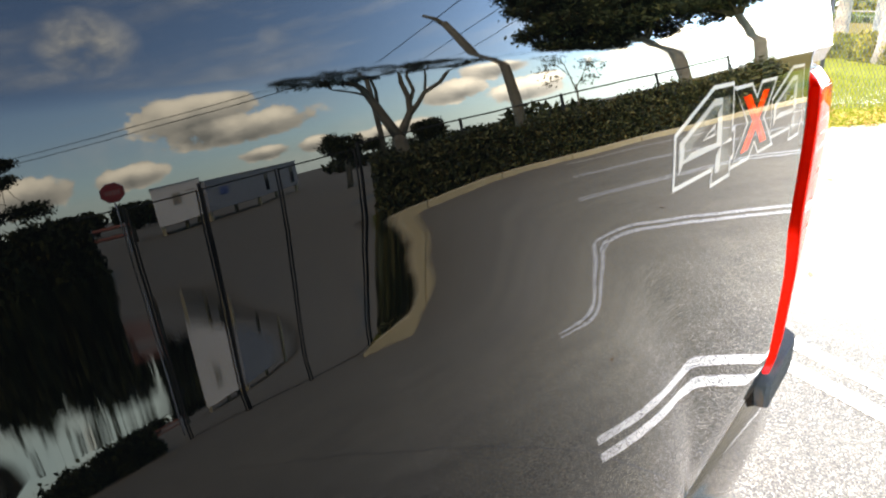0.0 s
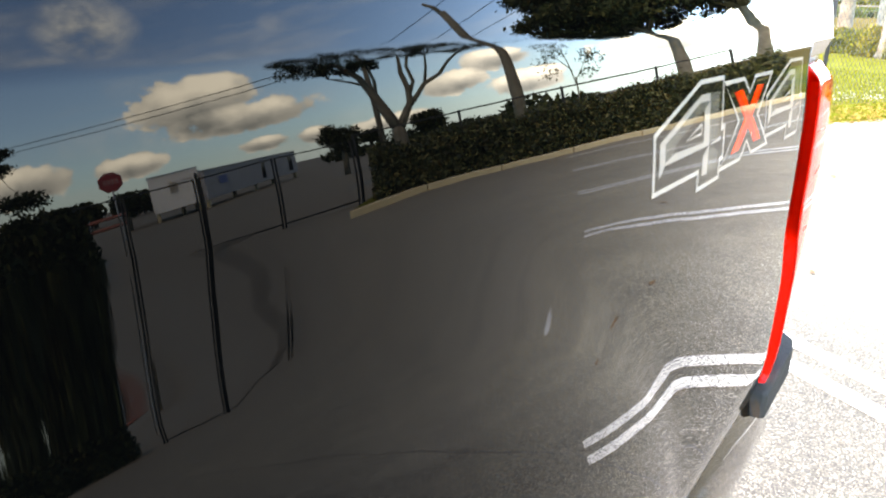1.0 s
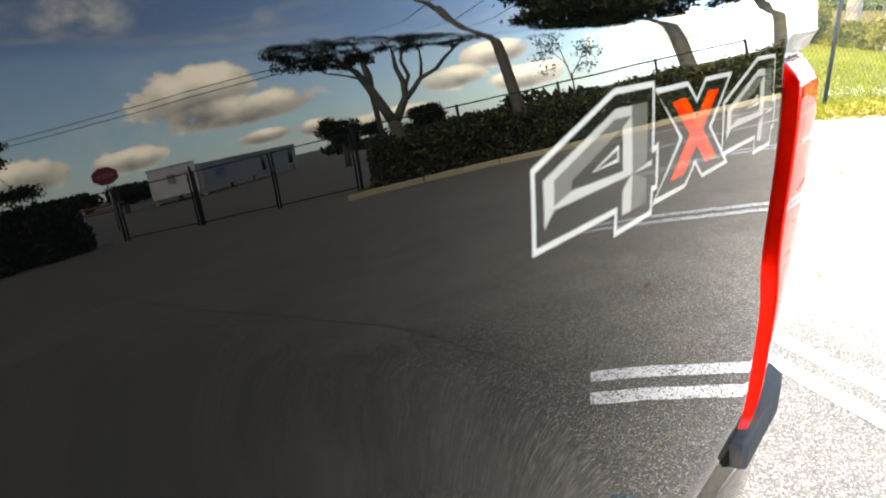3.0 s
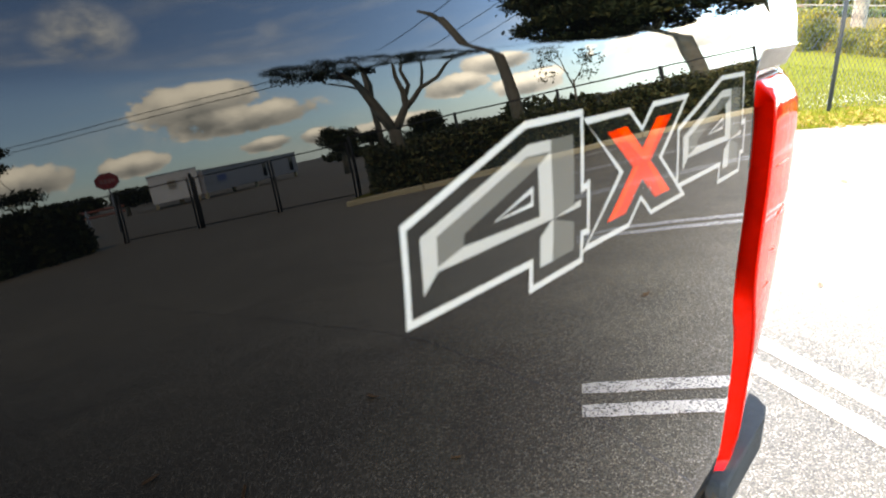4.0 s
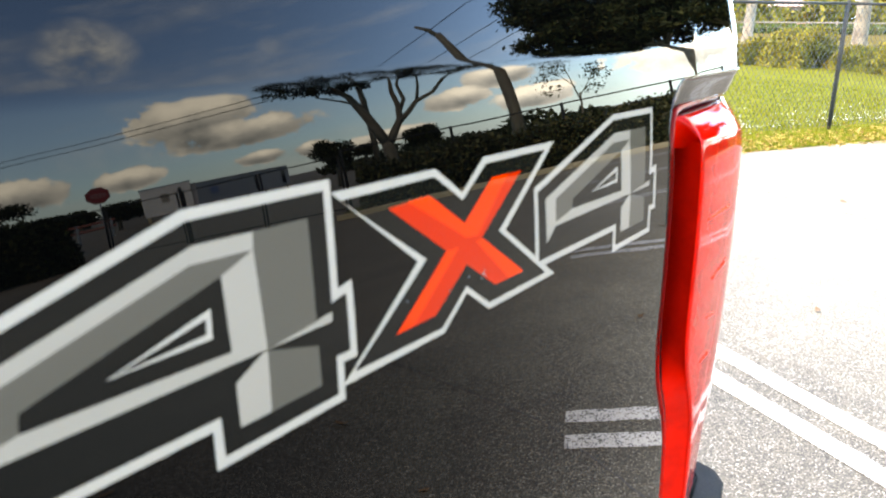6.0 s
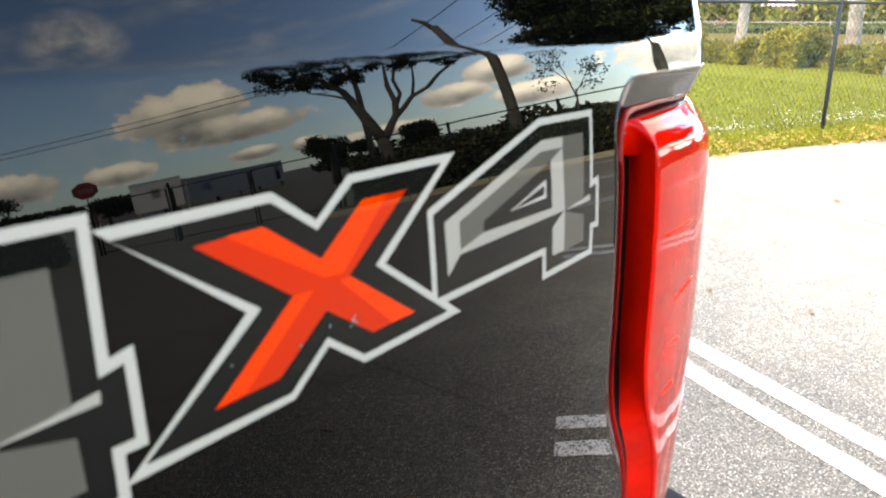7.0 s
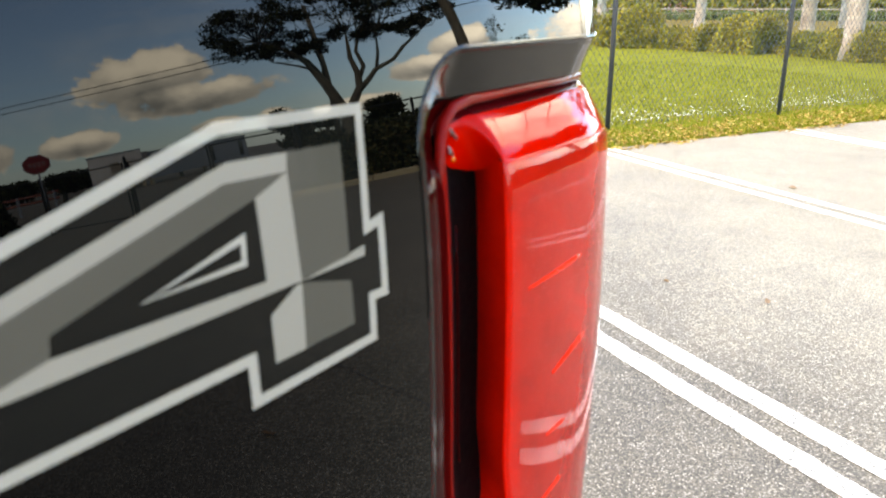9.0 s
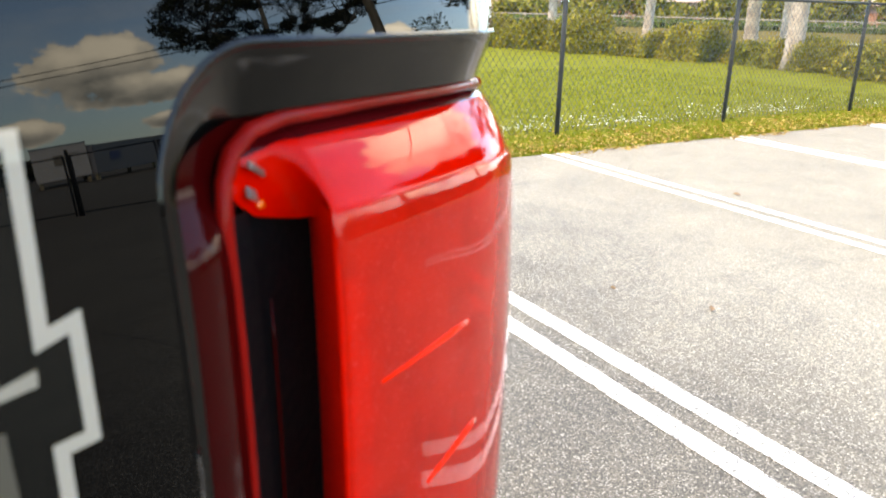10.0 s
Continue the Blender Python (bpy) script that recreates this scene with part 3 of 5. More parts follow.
def build_bed_side():
    verts, normals, rows_a, rows_b = [], [], [], []

    def put(x, z):
        verts.append((x, side_y(x, z), z))
        normals.append(side_normal(x, z))
        return len(verts) - 1

    common = list(np.linspace(-1.75, -0.72, 18)) + list(np.linspace(-0.70, 0.18, 100))
    zs = list(np.linspace(0.74, 1.0, 14)) + list(np.linspace(1.005, LIP - CURVE, 108)) + [LIP - CURVE + CURVE * math.sin(math.pi / 2 * k / 24) for k in range(1, 25)]
    last = None
    for z in zs:
        xe = lead_x(z)
        row = [put(x, z) for x in common] + [put(0.18 + (xe - 0.18) * k / 26, z) for k in range(1, 27)]
        rows_a.append(row)
        last = row
    xe = lead_x(LIP)
    top = list(np.linspace(LIP + 0.002, 1.5005, 10)) + list(np.linspace(1.5011, 1.512, 24)) + list(np.linspace(1.5135, LEAN[-1][0] - 0.001, 34))
    tail = [0.457 + (0.545 - 0.457) * k / 8 for k in range(9)] + [0.545 + (TAIL - 0.545) * k / 12 for k in range(1, 13)]
    first = last + [put(x, LIP) for x in tail]
    rows_b.append(first)
    for z in top:
        rows_b.append([put(x, z) for x in common] + [put(0.18 + (xe - 0.18) * k / 26, z) for k in range(1, 27)] + [put(x, z) for x in tail])
    faces = grid_faces(rows_a) + grid_faces(rows_b)
    # returned edges: the sheet folds in round the lamp, at the tail and along the top
    def fold(line, dy, dz=0.0, dx=0.0):
        base = len(verts)
        for i in line:
            x, y, z = verts[i]
            verts.append((x + dx, y + dy, z + dz))
            normals.append(Vector((0.0, 0.0, 1.0)) if dz == 0 and dx == 0 else Vector((1, 0, 0)))
        for k in range(len(line) - 1):
            faces.append((line[k], line[k + 1], base + k + 1, base + k))
        return list(range(base, base + len(line)))
    fold(rows_b[-1], 0.085)
    me = bpy.data.meshes.new("bed_side")
    me.from_pydata(verts, [], faces)
    me.update()
    ob = link("bed_side", me, "black", truck, "glossy black painted bed side with flared wheel arch", True)
    me.normals_split_custom_set_from_vertices([tuple(v) for v in normals])
    # pocket for the lamp: a smooth scoop that runs from the lip in to the lamp
    line = [(float(lead_x(z)), z, side_normal(lead_x(z), z)) for z in 1.31 + (LIP - 1.31) * np.sin(np.linspace(0, math.pi / 2, 80))]
    line += [(x, LIP, side_normal(x, LIP)) for x in np.linspace(0.4455, TAIL, 30)]
    v, f, rows = [], [], []
    steps = 9
    for j in range(steps + 1):
        u = j / steps
        row = []
        for i, (x, z, nn) in enumerate(line):
            p, q = line[max(0, i - 1)], line[min(len(line) - 1, i + 1)]
            t = Vector((q[0] - p[0], 0, q[1] - p[1])).normalized()
            inward = Vector((t.z, 0, -t.x))
            # flat beside the lamp, scooped above it
            up = max(0.0, -inward.z) ** 2
            deep = 0.0005 + 0.0065 * up
            wide = 0.0034 + 0.0134 * up
            # first a small turned-in edge, then the slope
            ry = 0.0004 * min(1, u * 6) + deep * max(0.0, u - 0.1) ** 0.85
            rw = 0.0006 * min(1, u * 6) + wide * u
            row.append(len(v))
            v.append((x + inward.x * rw, side_y(x, z) + ry, z + inward.z * rw))
        rows.append(row)
    # and a last turn inwards, behind the lamp's rim
    row = []
    for i, (x, z, nn) in enumerate(line):
        p, q = line[max(0, i - 1)], line[min(len(line) - 1, i + 1)]
        t = Vector((q[0] - p[0], 0, q[1] - p[1])).normalized()
        cx, cy, cz = v[rows[-1][i]]
        row.append(len(v))
        v.append((cx + t.z * 0.004, cy + 0.016, cz - t.x * 0.004))
    raw("recess_wall", [v[k] for k in rows[-1]] + [v[k] for k in row], grid_faces([list(range(len(row))), list(range(len(row), 2 * len(row)))]), "black_plastic", ob, "matte black inner wall of the lamp recess", True)
    del v[row[0]:]
    f = grid_faces(rows)
    raw("lamp_pocket", v, f, "recess", ob, "smooth scooped black recess above the tail lamp", True)
    # the sheet's rolled edge over the lamp
    bm = bmesh.new()
    roll = [(x, side_y(x, z) + 0.0009, z - 0.0004) for x, z, nn in line if z > 1.40]
    tube(bm, roll, [0.0014] * len(roll), 12)
    part("rolled_edge", bm, "black", ob, "rolled glossy black edge over the lamp recess", True)
    return ob


bed_side = build_bed_side()


# -- decal --
def inset(poly, d):
    """A polygon moved in by d (counter-clockwise or not)."""
    area = sum(poly[i][0] * poly[(i + 1) % len(poly)][1] - poly[(i + 1) % len(poly)][0] * poly[i][1] for i in range(len(poly)))
    sg = 1 if area > 0 else -1
    out = []
    for i in range(len(poly)):
        p0, p1, p2 = Vector(poly[i - 1]), Vector(poly[i]), Vector(poly[(i + 1) % len(poly)])
        d1, d2 = (p1 - p0).normalized(), (p2 - p1).normalized()
        n1, n2 = Vector((-d1.y, d1.x)) * sg, Vector((-d2.y, d2.x)) * sg
        k = n1 + n2
        k = k / max(0.25, k.dot(n1))
        out.append((p1.x + k.x * d, p1.y + k.y * d))
    return out


def decal(name, polys, lift, material, parent, label=""):
    """Vinyl cut to polygons (millimetres along the side, and above 1.4 m) laid onto the curved sheet."""
    bm = bmesh.new()
    for poly in polys:
        vs = [bm.verts.new((x / 1000.0, 0, 1.4 + z / 1000.0)) for x, z in poly]
        bm.faces.new(vs).normal_update()
    bmesh.ops.triangulate(bm, faces=bm.faces[:])
    xs = [v.co.x for v in bm.verts]
    zs = [v.co.z for v in bm.verts]
    for axis, lo, hi in ((0, min(xs), max(xs)), (2, min(zs), max(zs))):
        k = max(1, int((hi - lo) / 0.009))
        for i in range(1, k):
            co, no = [0, 0, 0], [0, 0, 0]
            co[axis], no[axis] = lo + (hi - lo) * i / k, 1
            bmesh.ops.bisect_plane(bm, geom=bm.verts[:] + bm.edges[:] + bm.faces[:], dist=1e-7, plane_co=co, plane_no=no)
    bmesh.ops.triangulate(bm, faces=bm.faces[:])
    for fc in bm.faces:
        if fc.normal.y > 0:
            fc.normal_flip()
    normals = []
    for v in bm.verts:
        x, z = v.co.x, v.co.z
        nn = side_normal(x, z)
        normals.append(tuple(nn))
        v.co = Vector((x, side_y(x, z), z)) + nn * lift
    ob = part(name, bm, material, parent, label, True)
    ob.data.normals_split_custom_set_from_vertices(normals)
    return ob


FOUR = [(0, 52.2), (80, 75.7), (130.4, 74.9), (128.7, 41.2), (135.0, 42.5), (134.7, 16.6), (128.5, 16.8), (128.3, 3.9), (79.2, 3.7), (79.2, 15.6), (-0.2, 16.0)]
FOUR_LIGHT = [[(9.2, 45.9), (81, 66.3), (100, 65.7), (99.3, 60.9), (79.5, 61.6), (18.3, 44.2), (18, 31.9), (9.5, 25.3)],
              [(88, 56.4), (99.3, 60.9), (99.7, 31.6), (98, 31.8), (88, 35.3)],
              [(18, 33.5), (33.6, 36.7), (88, 35.3), (98, 31.8), (18, 31.8)],
              [(99.7, 31.6), (125.3, 34.8), (125.0, 31.7)],
              [(98, 31.4), (99.7, 31.2), (98.8, 12.8), (87.9, 13.0), (88, 26.1)]]
FOUR_GREY = [[(100, 65.7), (119.8, 65.2), (118.7, 33.5), (99.7, 31.9), (99.3, 60.9)],
             [(99.8, 31.3), (118.4, 26.1), (118.6, 12.8), (98.8, 12.8)],
             [(18.3, 44.2), (79.5, 61.6), (99.3, 60.9), (88, 56.4), (34.4, 41.2), (33.6, 36.7), (18, 33.5)]]
FOUR_TRI = [(53.5, 40.9), (83.5, 49.0), (82.8, 40.9)]
EX = [(132.4, 71.4), (183.6, 70.7), (198.4, 59.6), (213.7, 70.5), (268.8, 69.7), (226.2, 38.9), (266.8, 9.0), (213, 8.8), (197.9, 20.2), (183, 8.8), (129.5, 9.3), (169.8, 40.3)]
EX_FILL = [(136.2, 68.3), (182.7, 67.9), (198.3, 56.6), (215.0, 67.7), (260.1, 67.0), (221.4, 39.6), (258.3, 11.8), (213.1, 11.6), (197.8, 23.2), (181.9, 11.3), (135.2, 12.3), (174.7, 39.9)]
EX_FACE = [(156.8, 61.7), (178.9, 62.0), (198.3, 48.0), (218, 61.6), (240, 61.2), (209.2, 39.7), (239.2, 17.9), (217.6, 17.8), (198.2, 31.7), (178.0, 17.5), (156, 17.6), (186, 40.1)]


EX_LIT = [[(167.4, 61.2), (179.8, 61.0), (199.9, 46.6), (220.4, 60.9), (232.2, 60.6), (208.2, 40.3), (200.2, 41.2)],
          [(206.6, 38.2), (211.3, 38.4), (241.6, 16.9), (229.4, 17.2)],
          [(187.9, 39.0), (195.1, 38.6), (166.6, 17.4), (156.6, 17.0)]]


def fit_poly(poly, dx, kx, dz):
    """Stretches and shifts a cut shape along the side."""
    return [(dx + x * kx, z + dz) for x, z in poly]


def build_decal():
    for dx, kx, dz, nm in ((-0.9, 1.022, -0.2, "decal_digit"), (252.6, 1.028, -1.4, "decal_digit")):
        mv = lambda ps: fit_poly(ps, dx, kx, dz)
        decal(nm, [mv(FOUR)], 0.00020, "dec_white", bed_side, "silver-white outlined digit 4 in vinyl")
        # its fill and faces lie on it
        decal("decal_fill", [mv(inset(FOUR, 3.0))], 0.00028, "dec_black", bed_side, "black vinyl fill of the digit")
        decal("decal_face", [mv(p) for p in FOUR_LIGHT], 0.00036, "dec_light", bed_side, "light grey bevelled face of the digit")
        decal("decal_shade", [mv(p) for p in FOUR_GREY], 0.00036, "dec_grey", bed_side, "mid grey bevelled face of the digit")
        decal("decal_counter", [mv(FOUR_TRI)], 0.00036, "dec_white", bed_side, "white triangle of the digit")
        decal("decal_counter", [mv(inset(FOUR_TRI, 1.7))], 0.00044, "dec_black", bed_side)
    mv = lambda ps: fit_poly(ps, -3.9, 1.027, -0.9)
    decal("decal_letter", [mv(EX)], 0.00022, "dec_white", bed_side, "silver-white outlined letter X in vinyl")
    decal("decal_fill", [mv(EX_FILL)], 0.00030, "dec_black", bed_side, "black vinyl fill of the letter")
    decal("decal_face", [mv(EX_FACE)], 0.00038, "dec_deep", bed_side, "deeper orange-red face of the X")
    decal("decal_facet", EX_LIT, 0.00046, "dec_red", bed_side, "bright orange-red facets along the arms of the X")
    for k, (x, z, r) in enumerate(((210.6, 24.0, 0.8), (209.4, 22.6, 0.5), (212.2, 22.9, 0.45), (211.5, 25.3, 0.4), (200.4, 25.6, 0.5), (188.1, 23.6, 0.55), (163.1, 26.9, 0.4))):
        ring = [(x + r * (1 + 0.3 * math.sin(3.1 * a + k)) * math.cos(a), z + r * (1 + 0.3 * math.cos(2.3 * a + k)) * math.sin(a)) for a in [2 * math.pi * i / 9 for i in range(9)]]
        decal("dirt_spot", [ring], 0.00054, "spot", bed_side, "dried pale dirt spot")


build_decal()


# -- tail lamp --
def lamp_row(z):
    """The lamp's outline in plan at one height, from the body's edge round to the tail: rim, slot, flank and face."""
    x0 = lead_x(min(z, 1.45)) + 0.0075
    y0 = side_y(x0, min(z, 1.4445)) + 0.0046 + min(0.012, max(0.0, z - 1.432) ** 2 * 9.0)
    rim = [(x0 - 0.0050, y0 - 0.0012), (x0 - 0.0030, y0 - 0.0018), (x0 + 0.004, y0 - 0.0008), (x0 + 0.0115, y0), (x0 + 0.015, y0 + 0.003)]
    # the slot grows shallow below the knee
    k = min(1.0, max(0.0, (z - 1.275) / 0.012))
    k = 0.22 + 0.78 * k * k * (3 - 2 * k)
    fx, fy = x0 + 0.040, y0 - 0.0085
    ex, ey = x0 + 0.018 + 0.040 * k, y0 + 0.0025 + 0.014 * k
    gap = [(x0 + 0.015, y0 + 0.003), (x0 + 0.015 + 0.0025 * k, y0 + 0.003 + 0.0025 * k), (x0 + 0.015 + 0.013 * k, y0 + 0.003 + 0.0055 * k), (x0 + 0.015 + 0.015 * k, y0 + 0.003 + 0.009 * k), (ex, ey)]
    flank = [(ex, ey)] + [(ex + (fx - ex) * s, ey + (fy - ey) * s + 0.0012 * math.sin(math.pi * s)) for s in (0.4, 0.75, 0.95)] + [(fx, fy)]
    wall = [(0.55, y0 - 0.0055), (0.572, y0 - 0.001), (0.590, y0 + 0.0050), (0.604, y0 + 0.0125), (0.614, y0 + 0.022), (0.619, y0 + 0.036), (0.620, y0 + 0.10)]
    face = [(fx, fy), (fx + 0.0006, fy - 0.0006), (fx + 0.0014, fy - 0.0009), (fx + 0.003, fy - 0.0010)] + [(fx + (0.535 - fx) * k, fy - 0.001 + 0.003 * k * k) for k in (0.25, 0.5, 0.75, 1.0)] + wall
    return rim, gap, flank, face


GUIDES = ((0.4755, 1.3910, 0.5315, 1.3895, 0.0018), (0.5020, 1.3418, 0.5400, 1.3462, 0.0026), (0.4990, 1.3115, 0.5215, 1.3085, 0.0016), (0.4975, 1.2764, 0.5215, 1.2764, 0.0021))


def build_lamp():
    lamp = new("tail_light")
    lamp.parent = truck
    tagged(lamp, "glossy red wrap-around tail light with dark vertical slot")
    zs = [1.066, 1.072] + list(np.linspace(1.085, 1.30, 14)) + list(np.linspace(1.306, 1.438, 14)) + [1.4445]
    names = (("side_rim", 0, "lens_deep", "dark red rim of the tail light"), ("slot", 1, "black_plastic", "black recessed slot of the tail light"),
             ("flank", 2, "lens_solid", "bright red front flank"), ("lens", 3, "lens", "clear red lens face"))
    top_z = lambda x: float(np.interp(x, [0.46, 0.55, 0.62], [1.4440, 1.4420, 1.4375]))
    for nm, idx, mt, lb in names:
        v, rows = [], []
        for z in zs:
            row = []
            for x, y in lamp_row(z)[idx]:
                row.append(len(v))
                v.append((x, y, min(z, top_z(x)) if idx == 3 else z))
            rows.append(row)
        if idx == 0:
            # the rim's upper end bends over towards the tail
            lx, ly = lamp_row(1.4445)[0][0]
            lx, ly = lx + 0.004, ly + 0.0022
            for z, left, right in ((1.450, -0.0024, 0.0150), (1.455, 0.0008, 0.0160), (1.459, 0.0048, 0.0188), (1.4625, 0.0100, 0.0240), (1.4655, 0.0165, 0.0300), (1.4675, 0.0230, 0.0360)):
                row = []
                for k in range(5):
                    row.append(len(v))
                    v.append((lx + left + (right - left) * k / 4, ly + (z - 1.4445) * 0.26 + 0.0006 * k, z))
                rows.append(row)
        raw(nm, v, grid_faces(rows), mt, lamp, lb, True)
    # raised rim that runs up the side and over the top
    x0 = lead_x(1.4445) + 0.0075
    y0 = side_y(x0, 1.4445) + 0.0046
    ridge = []
    for z in zs[:-2]:
        r = lamp_row(z)[0][3]
        ridge.append((r[0] + 0.0025, r[1] + 0.0026, z))
    over = [(0.0142, 0.0030, 1.4450), (0.0158, 0.0042, 1.4545), (0.0200, 0.0057, 1.4605), (0.028, 0.0075, 1.4645), (0.041, 0.0090, 1.4662), (0.080, 0.0120, 1.4664), (0.130, 0.0165, 1.4656), (0.170, 0.0235, 1.4646), (0.185, 0.0300, 1.4638)]
    over = [(x0 + a, y0 + b, z) for a, b, z in over]
    bm = bmesh.new()
    tube(bm, ridge + over, [0.0019] * len(ridge) + [0.0020, 0.0021] + [0.0023] * (len(over) - 2), 12)
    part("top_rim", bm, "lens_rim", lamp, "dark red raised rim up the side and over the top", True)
    # the sloping crown: from the upper edge of flank and face, up and back to the rim
    face = lamp_row(1.4445)[3]
    lower = [(x0 + 0.0175, y0 + 0.0050, 1.4520), (x0 + 0.024, y0 + 0.0085, 1.4470), (x0 + 0.033, y0 + 0.0120, 1.4415), (x0 + 0.045, y0 + 0.0110, 1.4385), (x0 + 0.0495, y0 + 0.0050, 1.4390), (x0 + 0.0445, y0 - 0.0035, 1.4420), (x0 + 0.0410, y0 - 0.0075, 1.4436)]
    upper = [(x0 + 0.0175, y0 + 0.0040, 1.4545), (x0 + 0.0200, y0 + 0.0078, 1.4585), (x0 + 0.0235, y0 + 0.0092, 1.4610), (x0 + 0.027, y0 + 0.0102, 1.4625), (x0 + 0.031, y0 + 0.0110, 1.4636), (x0 + 0.035, y0 + 0.0117, 1.4642), (x0 + 0.039, y0 + 0.0123, 1.4645)]
    for x, y in face[:-1]:
        lower.append((x, y, top_z(x)))
        back = y0 + float(np.interp(x - x0, [0.036, 0.080, 0.130, 0.170, 0.199], [0.0095, 0.0125, 0.0170, 0.0240, 0.0340]))
        upper.append((max(x0 + 0.042, x + 0.003) if x < 0.5 else min(x, 0.608), max(back, y + 0.004), 1.4648))
    # the upper strip's dark reflection is painted in with a darker red
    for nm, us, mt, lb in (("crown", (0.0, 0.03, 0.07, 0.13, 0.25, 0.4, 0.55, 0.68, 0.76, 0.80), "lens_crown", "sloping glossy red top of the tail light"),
                           ("crown_groove", (0.80, 0.84, 0.90, 0.96, 1.0), "groove", "groove between crown and rim with its dark reflection painted in")):
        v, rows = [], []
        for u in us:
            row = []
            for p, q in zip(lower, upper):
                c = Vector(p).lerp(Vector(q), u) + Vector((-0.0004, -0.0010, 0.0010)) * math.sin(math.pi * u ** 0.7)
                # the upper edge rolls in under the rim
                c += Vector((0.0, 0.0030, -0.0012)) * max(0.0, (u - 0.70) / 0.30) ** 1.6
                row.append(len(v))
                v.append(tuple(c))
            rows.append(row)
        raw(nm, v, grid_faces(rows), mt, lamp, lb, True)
    # a thin red rib down the slot; an amber bead and pale facets at its head
    bm = bmesh.new()
    rib = []
    for z in np.linspace(1.418, 1.312, 9):
        gx, gy = lamp_row(float(z))[1][3]
        rib.append((gx + 0.006, gy + 0.0006, float(z)))
    tube(bm, rib, [0.0003] + [0.0006] * 8, 6)
    part("slot_rib", bm, "lens_deep", lamp, "thin red rib standing in the black slot", True)
    # the orange glint at the slot's head is modelled as an amber bead
    bm = bmesh.new()
    bmesh.ops.create_uvsphere(bm, u_segments=12, v_segments=8, radius=0.0013, matrix=pose(x0 + 0.0340, y0 + 0.0112, 1.4448))
    part("glint_bead", bm, "amber", lamp, "small amber bead imitating an orange glint", True)
    for px, pz, w, h in ((0.0305, 1.4548, 0.0046, 0.0010), (0.0285, 1.4488, 0.0027, 0.0015)):
        bm = bmesh.new()
        box(bm, (-w, -0.0004, -h), (w, 0.0004, h), 0.0003, 2, pose(x0 + px, y0 + 0.0082, pz, -20, 26, 18))
        part("slot_facet", bm, "facet", lamp, "pale moulded facet beside the amber bead", True)
    # rounded bead along the face's upper and front edges
    bm = bmesh.new()
    bead = [(x, y + 0.0008, z) for x, y, z in [(*lamp_row(z)[3][0], z) for z in zs[2:-2]]] + [(face[1][0] + 0.001, face[1][1] + 0.001, 1.4428)] + [(x, y + 0.0006, top_z(x) - 0.0002) for x, y in face[2:-2]]
    tube(bm, bead, [0.0009] * len(bead), 8)
    part("edge_bead", bm, "lens_crown", lamp, "", True)
    # dark plate behind rim and recess
    v, rows = [], []
    for z in (1.425, 1.46, 1.497):
        row = []
        for x in (0.421, 0.44, 0.48, 0.52, 0.55, 0.585, 0.603):
            row.append(len(v))
            v.append((x, y0 + float(np.interp(x, [0.42, 0.461, 0.55, 0.605], [0.012, 0.015, 0.024, 0.038])), z))
        rows.append(row)
    raw("back_plate", v, grid_faces(rows), "black_plastic", lamp)
    # inside: reflector shell and bright light guides
    v, rows = [], []
    for z in [1.07] + list(np.linspace(1.09, 1.438, 20)):
        row = []
        for x, y in lamp_row(z)[3]:
            row.append(len(v))
            v.append((min(max(x + 0.002, lead_x(z) + 0.072), 0.606), y + 0.021, z))
        rows.append(row)
    raw("reflector", v, grid_faces(rows), "inner", lamp, "ribbed reflector seen through the red lens", True)
    v, rows = [], []
    for z in zs:
        row = []
        for x, y in lamp_row(z)[0]:
            row.append(len(v))
            v.append((x + 0.001, y + 0.008, z))
        rows.append(row)
    raw("rim_backing", v, grid_faces(rows), "black_plastic", lamp, "", True)
    wide = (0.45, 0.62, 0.74, 0.84, 0.93, 1.0, 0.6)
    for x1, z1, x2, z2, r in GUIDES:
        bm = bmesh.new()
        line = []
        for k in range(7):
            x, z = x1 + (x2 - x1) * k / 6, z1 + (z2 - z1) * k / 6
            face = lamp_row(z)[3]
            line.append((x, float(np.interp(x, [p[0] for p in face[:-2]], [p[1] for p in face[:-2]])) + r * 0.6 * wide[k], z))
        tube(bm, line, [r * w for w in wide], 8)
        part("light_guide", bm, "guide", lamp, "bright red slanting bar moulded in the lens", True)
    # light from the flank painted as a bright red strip behind the lens edge
    v, rows = [], []
    for z in np.linspace(1.10, 1.425, 14):
        fx, fy = lamp_row(float(z))[3][0]
        row = []
        for a in (0.003, 0.008, 0.0135):
            row.append(len(v))
            v.append((fx + a, fy + 0.0016, float(z)))
        rows.append(row)
    raw("edge_light_strip", v, grid_faces(rows), "guide", lamp, "bright red strip imitating light along the lens edge", True)
    # a dark vertical post behind the lens
    bm = bmesh.new()
    tube(bm, [(0.5245, 0.0016, 1.367), (0.5248, 0.0014, 1.358), (0.5252, 0.0013, 1.344)], [0.0006, 0.0009, 0.0007], 8)
    part("inner_post", bm, "lens_rim", lamp, "dark red post behind the lens", True)
    return lamp


build_lamp()


